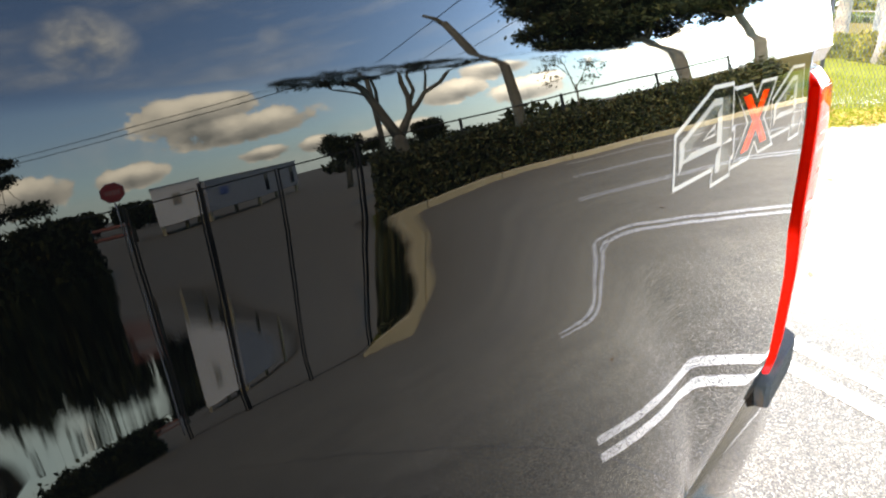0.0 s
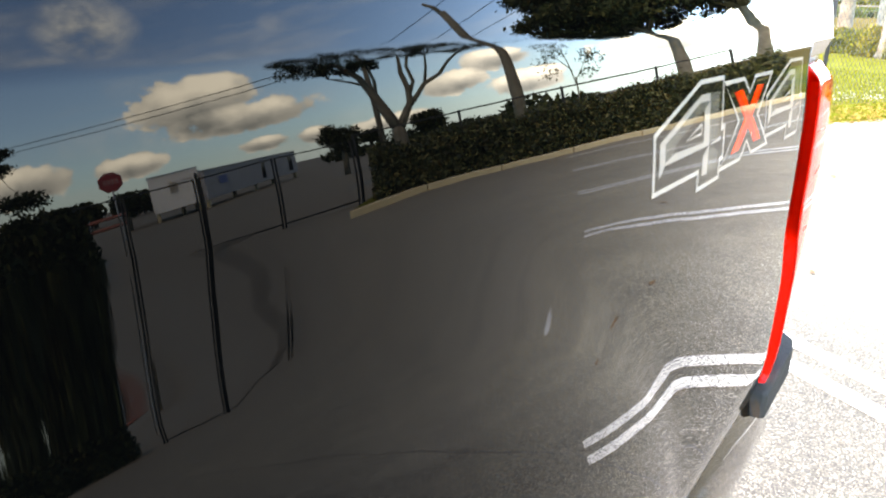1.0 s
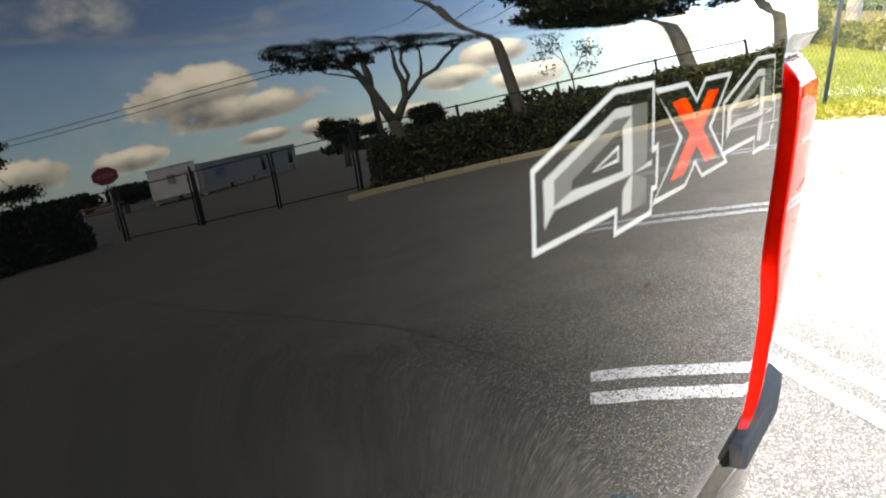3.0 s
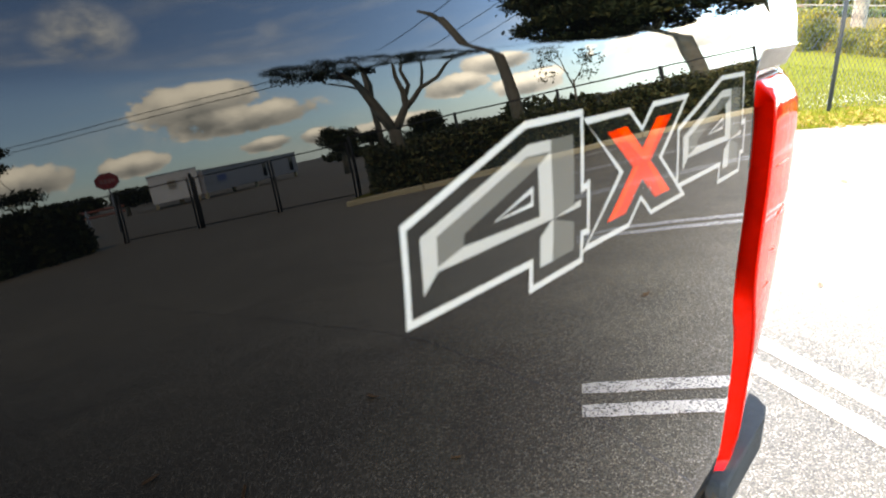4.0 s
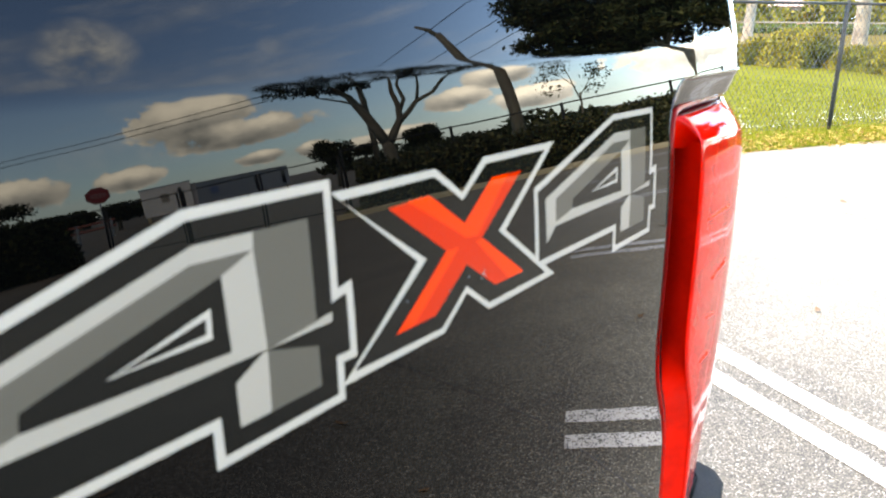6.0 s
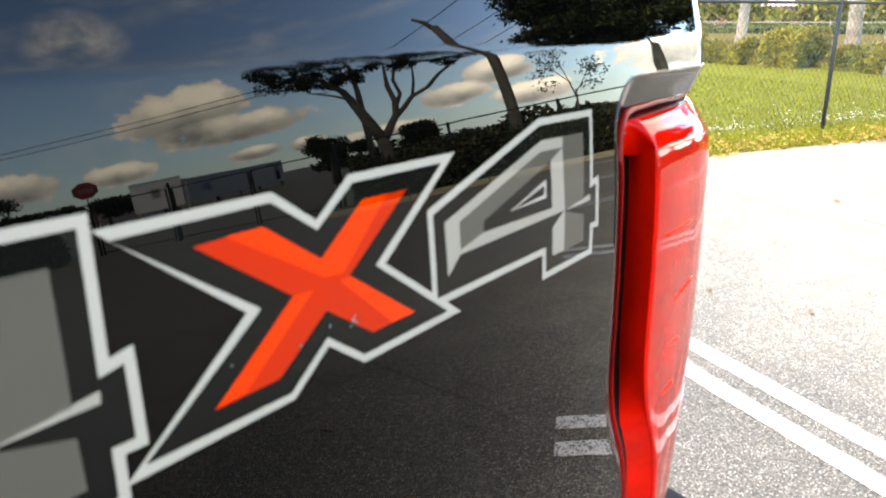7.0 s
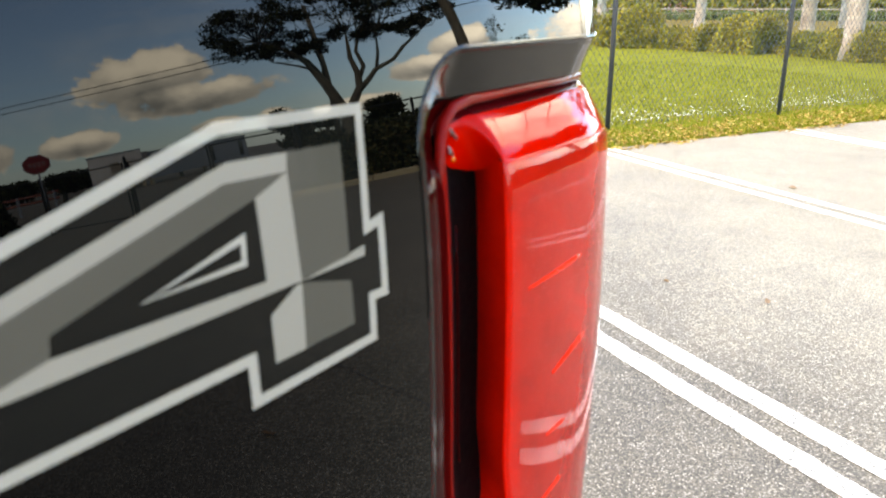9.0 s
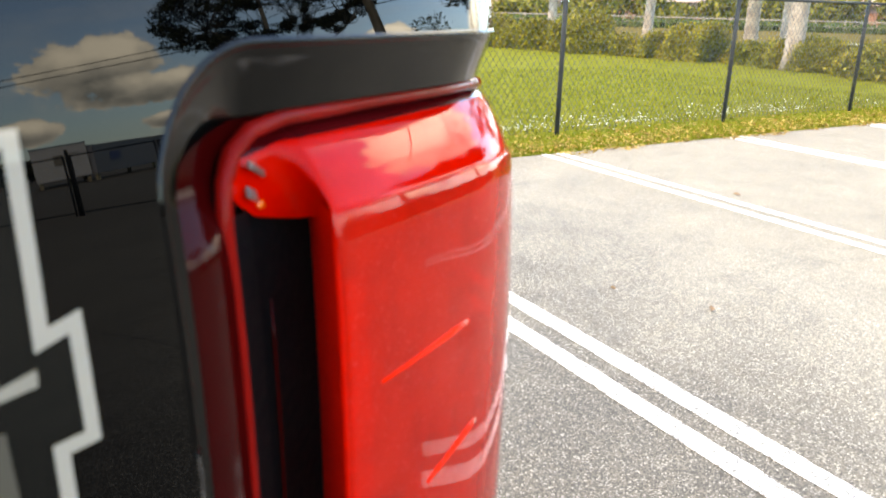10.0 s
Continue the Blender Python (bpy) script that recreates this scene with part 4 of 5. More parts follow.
# -- rear bumper --
def build_bumper():
    bumper = new("rear_bumper")
    bumper.parent = truck
    tagged(bumper, "chrome rear bumper with charcoal step pad")
    bm = bmesh.new()
    # the pad: a thick moulding with a rounded outer corner, in plan
    plan = [(0.506, 0.040), (0.507, 0.012), (0.513, 0.0065), (0.66, 0.010), (0.690, 0.016), (0.706, 0.030), (0.712, 0.065), (0.714, 0.40), (0.714, 1.55), (0.60, 1.55), (0.60, 0.12), (0.506, 0.12)]
    def prism(bm, plan, z0, z1, tilt=0.0):
        lo = [bm.verts.new((x, y, z0)) for x, y in plan]
        hi = [bm.verts.new((x, y, z1 + tilt * (x - 0.5))) for x, y in plan]
        k = len(plan)
        bm.faces.new(hi)
        bm.faces.new(list(reversed(lo)))
        for i in range(k):
            bm.faces.new((lo[i], lo[(i + 1) % k], hi[(i + 1) % k], hi[i]))
        return hi
    hi = prism(bm, plan, 1.022, 1.058, 0.03)
    edges = [e for e in bm.edges if all(v in hi for v in e.verts)]
    bmesh.ops.bevel(bm, geom=edges, offset=0.006, segments=3, profile=0.5, affect="EDGES")
    part("step_pad", bm, "pad", bumper, "charcoal moulded plastic step pad", False)
    # chrome shell below it, curving in towards the ground
    v, rows = [], []
    prof = [(1.068, 0.010), (1.050, 0.004), (1.022, 0.000), (1.016, -0.003), (1.0, -0.003), (0.96, -0.001), (0.92, 0.004), (0.88, 0.012), (0.83, 0.03), (0.80, 0.06)]
    for z, off in prof:
        row = []
        for x, y in [(0.19, 0.045), (0.30, 0.034), (0.40, 0.028), (0.52, 0.022), (0.64, 0.024), (0.68, 0.030), (0.697, 0.045), (0.703, 0.08), (0.705, 0.4), (0.705, 1.55)]:
            row.append(len(v))
            v.append((x - (off * 0.5 if x > 0.66 else 0), y + off, z))
        rows.append(row)
    raw("shell", v, grid_faces(rows), "chrome", bumper, "polished chrome bumper shell", True)
    return bumper


build_bumper()


# -- the rest of the truck --
def build_rest():
    bm = bmesh.new()
    box(bm, (-1.75, 0.09, 1.50), (0.575, 0.12, 1.575), 0.01)
    part("bed_rail", bm, "black_plastic", truck, "black plastic bed rail cap")
    bm = bmesh.new()
    box(bm, (-1.75, 0.12, 0.80), (0.54, 1.70, 0.86), 0.01)
    part("bed_floor", bm, "black_plastic", truck)
    bm = bmesh.new()
    box(bm, (-1.75, 1.70, 0.74), (0.57, 1.84, 1.58), 0.04, 3)
    part("far_bed_side", bm, "black", truck, "black painted far bed side", True)
    bm = bmesh.new()
    box(bm, (0.51, 0.155, 0.90), (0.572, 1.69, 1.545), 0.015, 3)
    part("tailgate", bm, "black", truck, "black painted tailgate")
    bm = bmesh.new()
    box(bm, (-1.75, 0.08, 0.55), (0.58, 1.76, 0.74), 0.02)
    part("frame", bm, "black_plastic", truck)
    # cab and bonnet
    bm = bmesh.new()
    prof = [(-1.80, 0.55), (-1.80, 1.52), (-1.95, 2.0), (-3.15, 2.02), (-3.85, 1.55), (-5.15, 1.45), (-5.25, 1.2), (-5.25, 0.6)]
    a = [bm.verts.new((x, 0.02 + max(0, z - 1.45) * 0.25, z)) for x, z in prof]
    c = [bm.verts.new((x, 1.84 - max(0, z - 1.45) * 0.25, z)) for x, z in prof]
    bm.faces.new(a)
    bm.faces.new(list(reversed(c)))
    for i in range(len(prof)):
        j = (i + 1) % len(prof)
        bm.faces.new((a[j], a[i], c[i], c[j]))
    bmesh.ops.recalc_face_normals(bm, faces=bm.faces[:])
    bmesh.ops.bevel(bm, geom=bm.edges[:], offset=0.03, segments=3, profile=0.5, affect="EDGES")
    part("cab", bm, "black", truck, "glossy black painted cab", True)
    bm = bmesh.new()
    box(bm, (-3.05, 0.10, 1.56), (-2.05, 0.135, 1.92), 0.02)
    part("side_window", bm, "glass", truck, "dark tinted side window")
    for x in (ARCH[0], -4.1):
        for y in (0.16, 1.70):
            bm = bmesh.new()
            prof = [(0.20, -0.12), (0.36, -0.13), (0.395, -0.10), (0.40, -0.04), (0.40, 0.04), (0.395, 0.10), (0.36, 0.13), (0.20, 0.12)]
            rings = []
            for k in range(40):
                ang = 2 * math.pi * k / 40
                rings.append([bm.verts.new((r * math.cos(ang), w, r * math.sin(ang))) for r, w in prof])
            for k in range(40):
                p, q = rings[k], rings[(k + 1) % 40]
                for i in range(len(prof) - 1):
                    bm.faces.new((p[i], p[i + 1], q[i + 1], q[i]))
            wheel = part("wheel", bm, "tyre", truck, "black rubber tyre", True)
            wheel.location = (x, y, 0.40)
            bm = bmesh.new()
            bmesh.ops.create_cone(bm, cap_ends=True, segments=32, radius1=0.21, radius2=0.19, depth=0.20, matrix=pose(0, 0, 0, 90))
            part("rim", bm, "steel", wheel, "grey alloy rim")


build_rest()


# ---- fences, hedges and trees ----
def chain_mesh(p, q, h, pitch, r, z0=0.05):
    """Crossing wires of a chain-link panel between two posts: verts and faces of thin three-sided bars."""
    d = (q - p)
    L = d.length
    d = d.normalized()
    s = Vector((-d.y, d.x, 0))
    v, f = [], []

    def bar(a, b, off):
        k = len(v)
        t = (b - a).normalized()
        n1 = s
        n2 = t.cross(s)
        for e in (a, b):
            for j in range(3):
                an = 2 * math.pi * j / 3
                v.append(tuple(e + s * off + (n1 * math.cos(an) + n2 * math.sin(an)) * r))
        for j in range(3):
            f.append((k + j, k + (j + 1) % 3, k + 3 + (j + 1) % 3, k + 3 + j))

    slope = 1.35
    run = h / slope
    x = -run
    while x < L:
        for sg in (1, -1):
            x0, x1 = (x, x + run) if sg > 0 else (x + run, x)
            a, b = [x0, z0], [x1, z0 + h]
            # clip to the panel
            if min(a[0], b[0]) < 0 or max(a[0], b[0]) > L:
                m = (b[1] - a[1]) / (b[0] - a[0])
                for e, o in ((a, b), (b, a)):
                    if e[0] < 0:
                        e[1] += m * (0 - e[0])
                        e[0] = 0
                    elif e[0] > L:
                        e[1] += m * (L - e[0])
                        e[0] = L
            if abs(a[0] - b[0]) > 0.02:
                bar(p + d * a[0] + Vector((0, 0, a[1])), p + d * b[0] + Vector((0, 0, b[1])), 0.004 * sg)
        x += pitch
    return v, f


def fence(name, posts, h, label, pitch=0.075, r=0.0022, post_r=0.03, mesh=True, bottom=False, rail_r=0.02):
    root = thing(name, posts[0], label, "fence", kind="structure")
    base = Vector(posts[0])
    for i, p in enumerate(posts):
        bm = bmesh.new()
        tube(bm, [(0, 0, -0.05), (0, 0, h + 0.02), (0, 0, h + 0.05)], [post_r, post_r, post_r * 0.5], 12)
        ob = part("post", bm, "post", root, smooth=True)
        ob.location = Vector(p) - base
    for a, b in zip(posts, posts[1:]):
        a, b = Vector(a), Vector(b)
        for z in (h, 0.08) if bottom else (h,):
            bm = bmesh.new()
            mid = (a + b) / 2
            tube(bm, [a - base + Vector((0, 0, z)), mid - base + Vector((0, 0, z - 0.004)), b - base + Vector((0, 0, z))], [rail_r] * 3, 8)
            part("rail", bm, "post", root, smooth=True)
        if mesh:
            v, f = chain_mesh(a, b, h - 0.06, pitch, r)
            ob = raw("chain_link", [Vector(x) - base for x in v], f, "wire", root, "diamond chain-link wire")
            tagged(ob, kind="stuff")
    return root


FENCE0 = Vector((11.78, 1.93, 0))
fdir = Vector((0.876, -0.482, 0))
fence("fence", [FENCE0 + fdir * (3.05 * i) for i in range(-5, 3)], 1.70, "black chain-link fence with round posts along the lawn", pitch=0.09, r=0.0035, post_r=0.030)

# perimeter fence behind the hedge and the gate, on the other side of the lot
hp = [KERB + Vector((1.7, -1.2, 0)) + K_DIR * s for s in (0.0, 2.5, 5.0, 7.5, 9.6)]
fence("fence", hp, 1.88, "dark perimeter fence with top rail behind the hedge", mesh=False, post_r=0.035, rail_r=0.024)
G0 = Vector((12.0, -11.6, 0))
gd = Vector((-0.38, -0.925, 0))


def gate(name, p, q, h):
    root = thing(name, p, "dark steel swing gate leaf standing closed", "gate", "gate leaves")
    d = q - p
    for z in (0.10, h):
        bm = bmesh.new()
        tube(bm, [(0, 0, z), d + Vector((0, 0, z))], [0.020, 0.020], 8)
        part("gate_rail", bm, "post", root, smooth=True)
    for o in (Vector((0, 0, 0)), d):
        bm = bmesh.new()
        tube(bm, [o + Vector((0, 0, 0.0)), o + Vector((0, 0, h + 0.03))], [0.024, 0.024], 10)
        part("gate_upright", bm, "post", root, smooth=True)
    v, f = chain_mesh(Vector((0, 0, 0)), d, h - 0.1, 0.11, 0.0008)
    tagged(raw("chain_link", v, f, "wire", root, "thin chain-link wire"), kind="stuff")
    return root


gate("gate_leaf", G0 + gd * 0.1, G0 + gd * 2.05, 1.72)
gate("gate_leaf", G0 + gd * 2.13, G0 + gd * 4.15, 1.72)
gate("gate_leaf", G0 + gd * 4.32, G0 + gd * 6.4, 1.72)
fence("fence", [G0 + gd * 6.5 + Vector((-0.2 * i, -2.3 * i, 0)) for i in range(3)], 1.75, "dark steel fence beside the gate", mesh=False)
for s in (0.0, 4.22):
    bm = bmesh.new()
    tube(bm, [(0, 0, 0), (0, 0, 1.86), (0, 0, 1.92)], [0.038, 0.038, 0.02], 12)
    ob = part("gate_post", bm, "post", smooth=True)
    ob.location = G0 + gd * s
    tagged(ob, "thick dark steel gate post set in the ground", "gate post", "gate posts", "structure")


def hedge(name, line, w, h, count, material, label, seed, leaf=0.05, core=True, rough=1.0):
    """A clipped but ragged hedge along a line: a dark core of twigs and many leaves over it."""
    rng = np.random.default_rng(seed)
    root = thing(name, line[0], label, "hedge")
    base = np.array(line[0])
    pts = [np.array(p, float) for p in line]
    lens = [np.linalg.norm(b - a) for a, b in zip(pts, pts[1:])]
    cs = []
    for a, b, L in zip(pts, pts[1:], lens):
        n = int(count * L / sum(lens))
        u = rng.uniform(0, 1, n)
        d = (b - a) / L
        s = np.array([-d[1], d[0], 0])
        ang = rng.uniform(0, math.pi, n)
        lump = 1 + rough * (0.14 * np.sin(u * L * 2.1 + seed) + 0.10 * np.sin(u * L * 5.3 + 2 * seed)) + 0.07 * rng.normal(size=n)
        k = rng.uniform(0.72 if core else 0.1, 1.04, n) ** (1 if core else 0.5) * lump
        cy, cz = np.cos(ang), np.sin(ang)
        sq = 1 / np.maximum(np.abs(cy), np.abs(cz)) ** 0.6
        cs.append(a + np.outer(u * L, d) + np.outer(cy * k * sq * w / 2, s) + np.outer(np.clip(cz * k * sq * h * 0.93, 0.05, None), [0, 0, 1]))
    c = np.concatenate(cs) - base
    cloud_part("leaves", leaf_quads(rng, c, leaf), material, root, "dense small leaves")
    if not core:
        bm = bmesh.new()
        for a, b, L in zip(pts, pts[1:], lens):
            for i in range(int(L * 5)):
                q = a + (b - a) * rng.uniform(0.02, 0.98) - base
                t = Vector(q) + Vector((*rng.uniform(-0.45, 0.45, 2), h * rng.uniform(0.5, 0.9)))
                tube(bm, [Vector(q), (Vector(q) + t) / 2 + Vector(rng.normal(size=3) * 0.05), t], [0.016, 0.011, 0.004], 5)
        tagged(part("stems", bm, "bark_dark", root, "thin brown woody stems"), kind="stuff")
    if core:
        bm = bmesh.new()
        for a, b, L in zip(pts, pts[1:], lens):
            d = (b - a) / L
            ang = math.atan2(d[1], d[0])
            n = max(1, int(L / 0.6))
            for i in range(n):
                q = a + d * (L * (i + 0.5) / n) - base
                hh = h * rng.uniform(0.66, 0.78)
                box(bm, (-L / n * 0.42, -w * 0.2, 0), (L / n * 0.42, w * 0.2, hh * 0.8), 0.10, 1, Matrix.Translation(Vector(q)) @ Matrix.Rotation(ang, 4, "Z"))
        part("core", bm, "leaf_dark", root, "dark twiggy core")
    return root


hk = KERB + Vector((1.0, -0.75, 0))
hedge("hedge", [hk + K_DIR * 0.4, hk + K_DIR * 5.0, hk + K_DIR * 10.2], 1.1, 1.40, 48000, "leaf_hedge", "dark green clipped hedge behind the kerb", 3, 0.062, rough=0.45)
hedge("hedge", [(8.85, -18.7, 0), (6.9, -17.8, 0), (5.2, -17.5, 0)], 1.5, 1.50, 20000, "leaf_dark", "dark overgrown hedge beside the gate", 5, 0.10, rough=1.7)
hedge("hedge", [(2.2, -17.3, 0), (-4.0, -17.0, 0), (-12, -17.2, 0)], 1.3, 0.9, 22000, "leaf_dark", "low dark hedge along the lot", 6, 0.08)
# shrubs along the far side of the lawn
for i, (p, q, w, h, n) in enumerate([((29.6, 17.5), (28.2, 12.9), 1.8, 1.15, 26000), ((28.4, 12.6), (27.4, 8.9), 1.9, 1.30, 30000), ((27.3, 8.5), (26.7, 6.9), 1.5, 0.86, 12000),
                                     ((26.8, 7.2), (26.2, 5.0), 1.7, 1.12, 18000), ((26.4, 4.7), (25.6, 3.1), 1.3, 0.66, 9000), ((25.3, 2.6), (21.6, -1.2), 1.9, 0.84, 30000)]):
    hedge("shrub_row", [(*p, 0), (*q, 0)], w, h * 0.84, n, "shrub", "loose green and yellowish shrub row on the lawn", 20 + i, 0.062, core=False, rough=2.3)


def tree(name, at, trunk, limbs, blobs, leaf, seed, label, bark="bark_dark", foliage="leaf_dark", stems=True):
    """trunk and limbs: lists of (points, radii); blobs: ellipsoids of leaves."""
    rng = np.random.default_rng(seed)
    root = thing(name, at, label, "tree")
    bm = bmesh.new()
    tube(bm, trunk[0], trunk[1], 12)
    part("trunk", bm, bark, root, smooth=True)
    for pts, rad in limbs:
        bm = bmesh.new()
        tube(bm, pts, rad, 8)
        part("limb", bm, bark, root, smooth=True)
    if blobs:
        cloud_part("crown", leaf_cloud(rng, blobs, leaf), foliage, root, "crown of many small leaves with gaps")
        if stems:
            bm = bmesh.new()
            ends = [Vector(p[-1]) for p, _ in limbs] or [Vector(trunk[0][-1])]
            for c, r, _ in blobs:
                e = min(ends, key=lambda v: (v - Vector(c)).length)
                tube(bm, [e, (e + Vector(c)) / 2 + Vector(rng.normal(size=3)) * 0.12, Vector(c)], [0.6 * k for k in ((0.03, 0.02, 0.008) if leaf > 0.049 else (0.014, 0.01, 0.005))], 5)
            tagged(part("twig_work", bm, bark, root, smooth=True), kind="stuff")
    return root


def polar(az, dist):
    a = radians(az)
    return Vector((-0.15 + math.cos(a) * dist, -math.sin(a) * dist, 0))


def across(az):
    """Unit vector to the left as seen from the truck looking along this azimuth (towards larger azimuth)."""
    a = radians(az)
    return Vector((-math.sin(a), -math.cos(a), 0))


def flat_tree():
    """Wide tree with forked bare limbs and a flat top."""
    az, dist = 40.1, 21.0
    at = polar(az, dist)
    L = across(az)
    up = Vector((0, 0, 1))
    P = lambda l, z, f=0.0: L * l + up * z + Vector((math.cos(radians(az)), -math.sin(radians(az)), 0)) * f
    trunk = ([P(-0.05, 0), P(-0.02, 0.9), P(0.02, 1.6), P(0.05, 2.0)], [0.26, 0.21, 0.19, 0.17])
    limbs = [([P(0.04, 1.85), P(0.26, 2.6), P(0.48, 3.35), P(0.72, 4.05), P(1.15, 4.6), P(1.8, 5.1)], [0.17, 0.15, 0.13, 0.10, 0.07, 0.03]),
             ([P(0.0, 1.85), P(-0.22, 2.3), P(-0.46, 2.75), P(-0.50, 3.3), P(-0.42, 3.9), P(-0.5, 4.8)], [0.15, 0.13, 0.11, 0.085, 0.07, 0.03]),
             ([P(-0.44, 2.65), P(-0.72, 2.95), P(-0.98, 3.3), P(-1.5, 3.55), P(-1.85, 3.95), P(-2.5, 4.5)], [0.10, 0.085, 0.075, 0.065, 0.055, 0.025]),
             ([P(-0.48, 3.0), P(-0.70, 3.5), P(-0.62, 4.1), P(-0.8, 4.7)], [0.07, 0.06, 0.05, 0.03]),
             ([P(0.42, 3.15), P(0.34, 3.8), P(0.42, 4.5)], [0.07, 0.05, 0.03]),
             ([P(0.60, 3.7), P(0.95, 3.95), P(1.55, 4.25)], [0.05, 0.04, 0.02]),
             ([P(-1.0, 3.3), P(-1.15, 3.9), P(-1.25, 4.6)], [0.05, 0.04, 0.02])]
    rng = random.Random(4)
    blobs = []
    # two masses of foliage, the left one lower and denser
    for l, z, w in [(2.6, 5.1, 0.55), (2.2, 4.9, 0.7), (1.8, 4.6, 0.55), (1.4, 4.65, 0.65), (0.9, 4.75, 0.6), (0.5, 4.7, 0.45), (1.9, 5.5, 0.8), (1.2, 5.5, 0.8), (0.6, 5.4, 0.7), (2.5, 5.8, 0.7), (1.6, 6.2, 0.8), (0.8, 6.2, 0.8),
                    (-0.4, 4.9, 0.55), (-0.9, 4.75, 0.5), (-1.3, 4.9, 0.6), (-1.9, 4.55, 0.5), (-2.3, 4.75, 0.55), (-2.8, 4.9, 0.5), (-3.1, 5.2, 0.45), (-0.7, 5.6, 0.7), (-1.5, 5.6, 0.8), (-2.3, 5.5, 0.7), (-1.1, 6.3, 0.8), (-2.0, 6.2, 0.7), (-0.2, 6.3, 0.6)]:
        f = rng.uniform(-1, 1)
        for k in range(6):
            o = [rng.uniform(-0.75, 0.75) * w for _ in range(3)]
            r = w * rng.uniform(0.28, 0.6)
            blobs.append((tuple(P(l + o[0], z + o[1] * 0.6, f + o[2])), (r, r, r * 0.72), 210))
    tree("tree", at, trunk, limbs, blobs, 0.05, 11, "broad flat-topped tree with bare forked limbs behind the hedge")


flat_tree()


def snag():
    az, dist = 30.5, 21.0
    L = across(az)
    P = lambda l, z: L * l + Vector((0, 0, z))
    tree("dead_trunk", polar(az, dist), ([P(0, 0), P(0.05, 2.0), P(0.17, 4.0), P(0.38, 6.4), P(0.55, 8.0)], [0.19, 0.17, 0.155, 0.14, 0.12]),
         [([P(0.51, 7.7), P(0.7, 8.3), P(0.95, 8.6)], [0.10, 0.09, 0.06])], [], 0.1, 12, "bare grey broken-off trunk standing behind the hedge", bark="bark_dark")


snag()


def sapling():
    az, dist = 26.0, 20.0
    L = across(az)
    P = lambda l, z, f=0.0: L * (l * 1.05) + Vector((f, 0, z * 1.1))
    limbs = [([P(0, 1.6), P(0.15, 2.6), P(0.3, 3.5)], [0.02, 0.014, 0.006]), ([P(0, 1.9), P(-0.3, 2.4), P(-0.5, 2.8)], [0.015, 0.011, 0.005]), ([P(0.05, 2.2), P(0.4, 2.8), P(0.6, 3.2)], [0.014, 0.010, 0.005])]
    blobs = [(tuple(P(l, z, f)), (0.31, 0.31, 0.24), 90) for l, z, f in [(0.3, 3.6, 0), (0.55, 3.2, .2), (0.1, 3.35, -.2), (-0.45, 2.8, 0), (-0.3, 2.55, .2), (0.65, 3.5, 0), (0.35, 2.95, -.1), (-0.6, 2.5, 0), (0.7, 2.75, .1), (0.6, 2.3, 0), (-0.35, 2.05, 0)]]
    tree("sapling", polar(az, dist), ([P(0, 0), P(0.02, 1.2), P(0, 2.0)], [0.04, 0.03, 0.02]), limbs, blobs, 0.048, 13, "slender young tree with sparse leaves behind the hedge")


sapling()


def big_tree(az, dist, seed, lean, spread, low, top, left=0.0, n=26, leaf=0.10, rad=0.3, droop=()):
    rng = random.Random(seed)
    L = across(az)
    fw = Vector((math.cos(radians(az)), -math.sin(radians(az)), 0))
    P = lambda l, z, f=0.0: L * l + fw * f + Vector((0, 0, z))
    trunk = ([P(0, 0), P(lean * 0.3, 1.5), P(lean, low * 0.8), P(lean * 1.2, low)], [rad * 1.25, rad, rad * 0.85, rad * 0.75])
    limbs = []
    for k in range(6):
        l = lean * 1.2 + left + (k - 2.5) / 2.5 * spread * 0.7
        f = rng.uniform(-0.5, 0.5) * spread
        limbs.append(([P(lean * 1.2, low * 0.93), P((lean + l) / 2, low + 0.6, f / 2), P(l, (low + top) / 2 + 0.3, f)], [rad * 0.45, rad * 0.28, 0.05]))
    blobs = []
    for _ in range(n):
        l = lean + left + rng.uniform(-1, 1) * spread
        f = rng.uniform(-0.8, 0.8) * spread
        z = rng.uniform(low + 0.2, top)
        w = rng.uniform(0.6, 1.1) * spread * 0.3
        blobs.append((tuple(P(l, z, f)), (w, w, w * 0.55), 260))
    # twigs that hang below the crown
    for l, z in droop:
        limbs.append(([P(l * 0.9, z + 1.0), P(l, z + 0.5), P(l * 1.04, z)], [0.03, 0.02, 0.008]))
        blobs.append((tuple(P(l, z + 0.45)), (0.34, 0.34, 0.42), 230))
    tree("tree", polar(az, dist) , trunk, limbs, blobs, leaf, seed, "large leafy tree with a pale leaning trunk behind the fence")


big_tree(17.4, 21.0, 21, 0.45, 2.3, 4.7, 8.4, left=0.35, n=130, rad=0.2, droop=((1.15, 4.15), (1.4, 3.95), (1.6, 4.25), (1.85, 3.95), (2.05, 4.2), (2.3, 4.4), (2.6, 4.55)))
big_tree(12.8, 22.0, 22, -0.3, 2.4, 4.6, 7.8, n=80, rad=0.15)
big_tree(75.0, 26.0, 23, 0.2, 2.2, 2.2, 5.0, left=-2.0)


def round_tree(az, dist, r, zc, seed, label):
    rng = random.Random(seed)
    at = polar(az, dist)
    blobs = []
    for _ in range(16):
        d = Vector((rng.gauss(0, 1), rng.gauss(0, 1), rng.gauss(0, 1))).normalized() * r * rng.uniform(0.3, 0.8)
        blobs.append(((d.x, d.y, zc + d.z * 0.8), (r * 0.42,) * 3, 330))
    tree("round_tree", at, ([(0, 0, 0), (0.05, 0, zc * 0.6), (0, 0, zc)], [0.16, 0.13, 0.1]), [], blobs, 0.10, seed, label, stems=False)


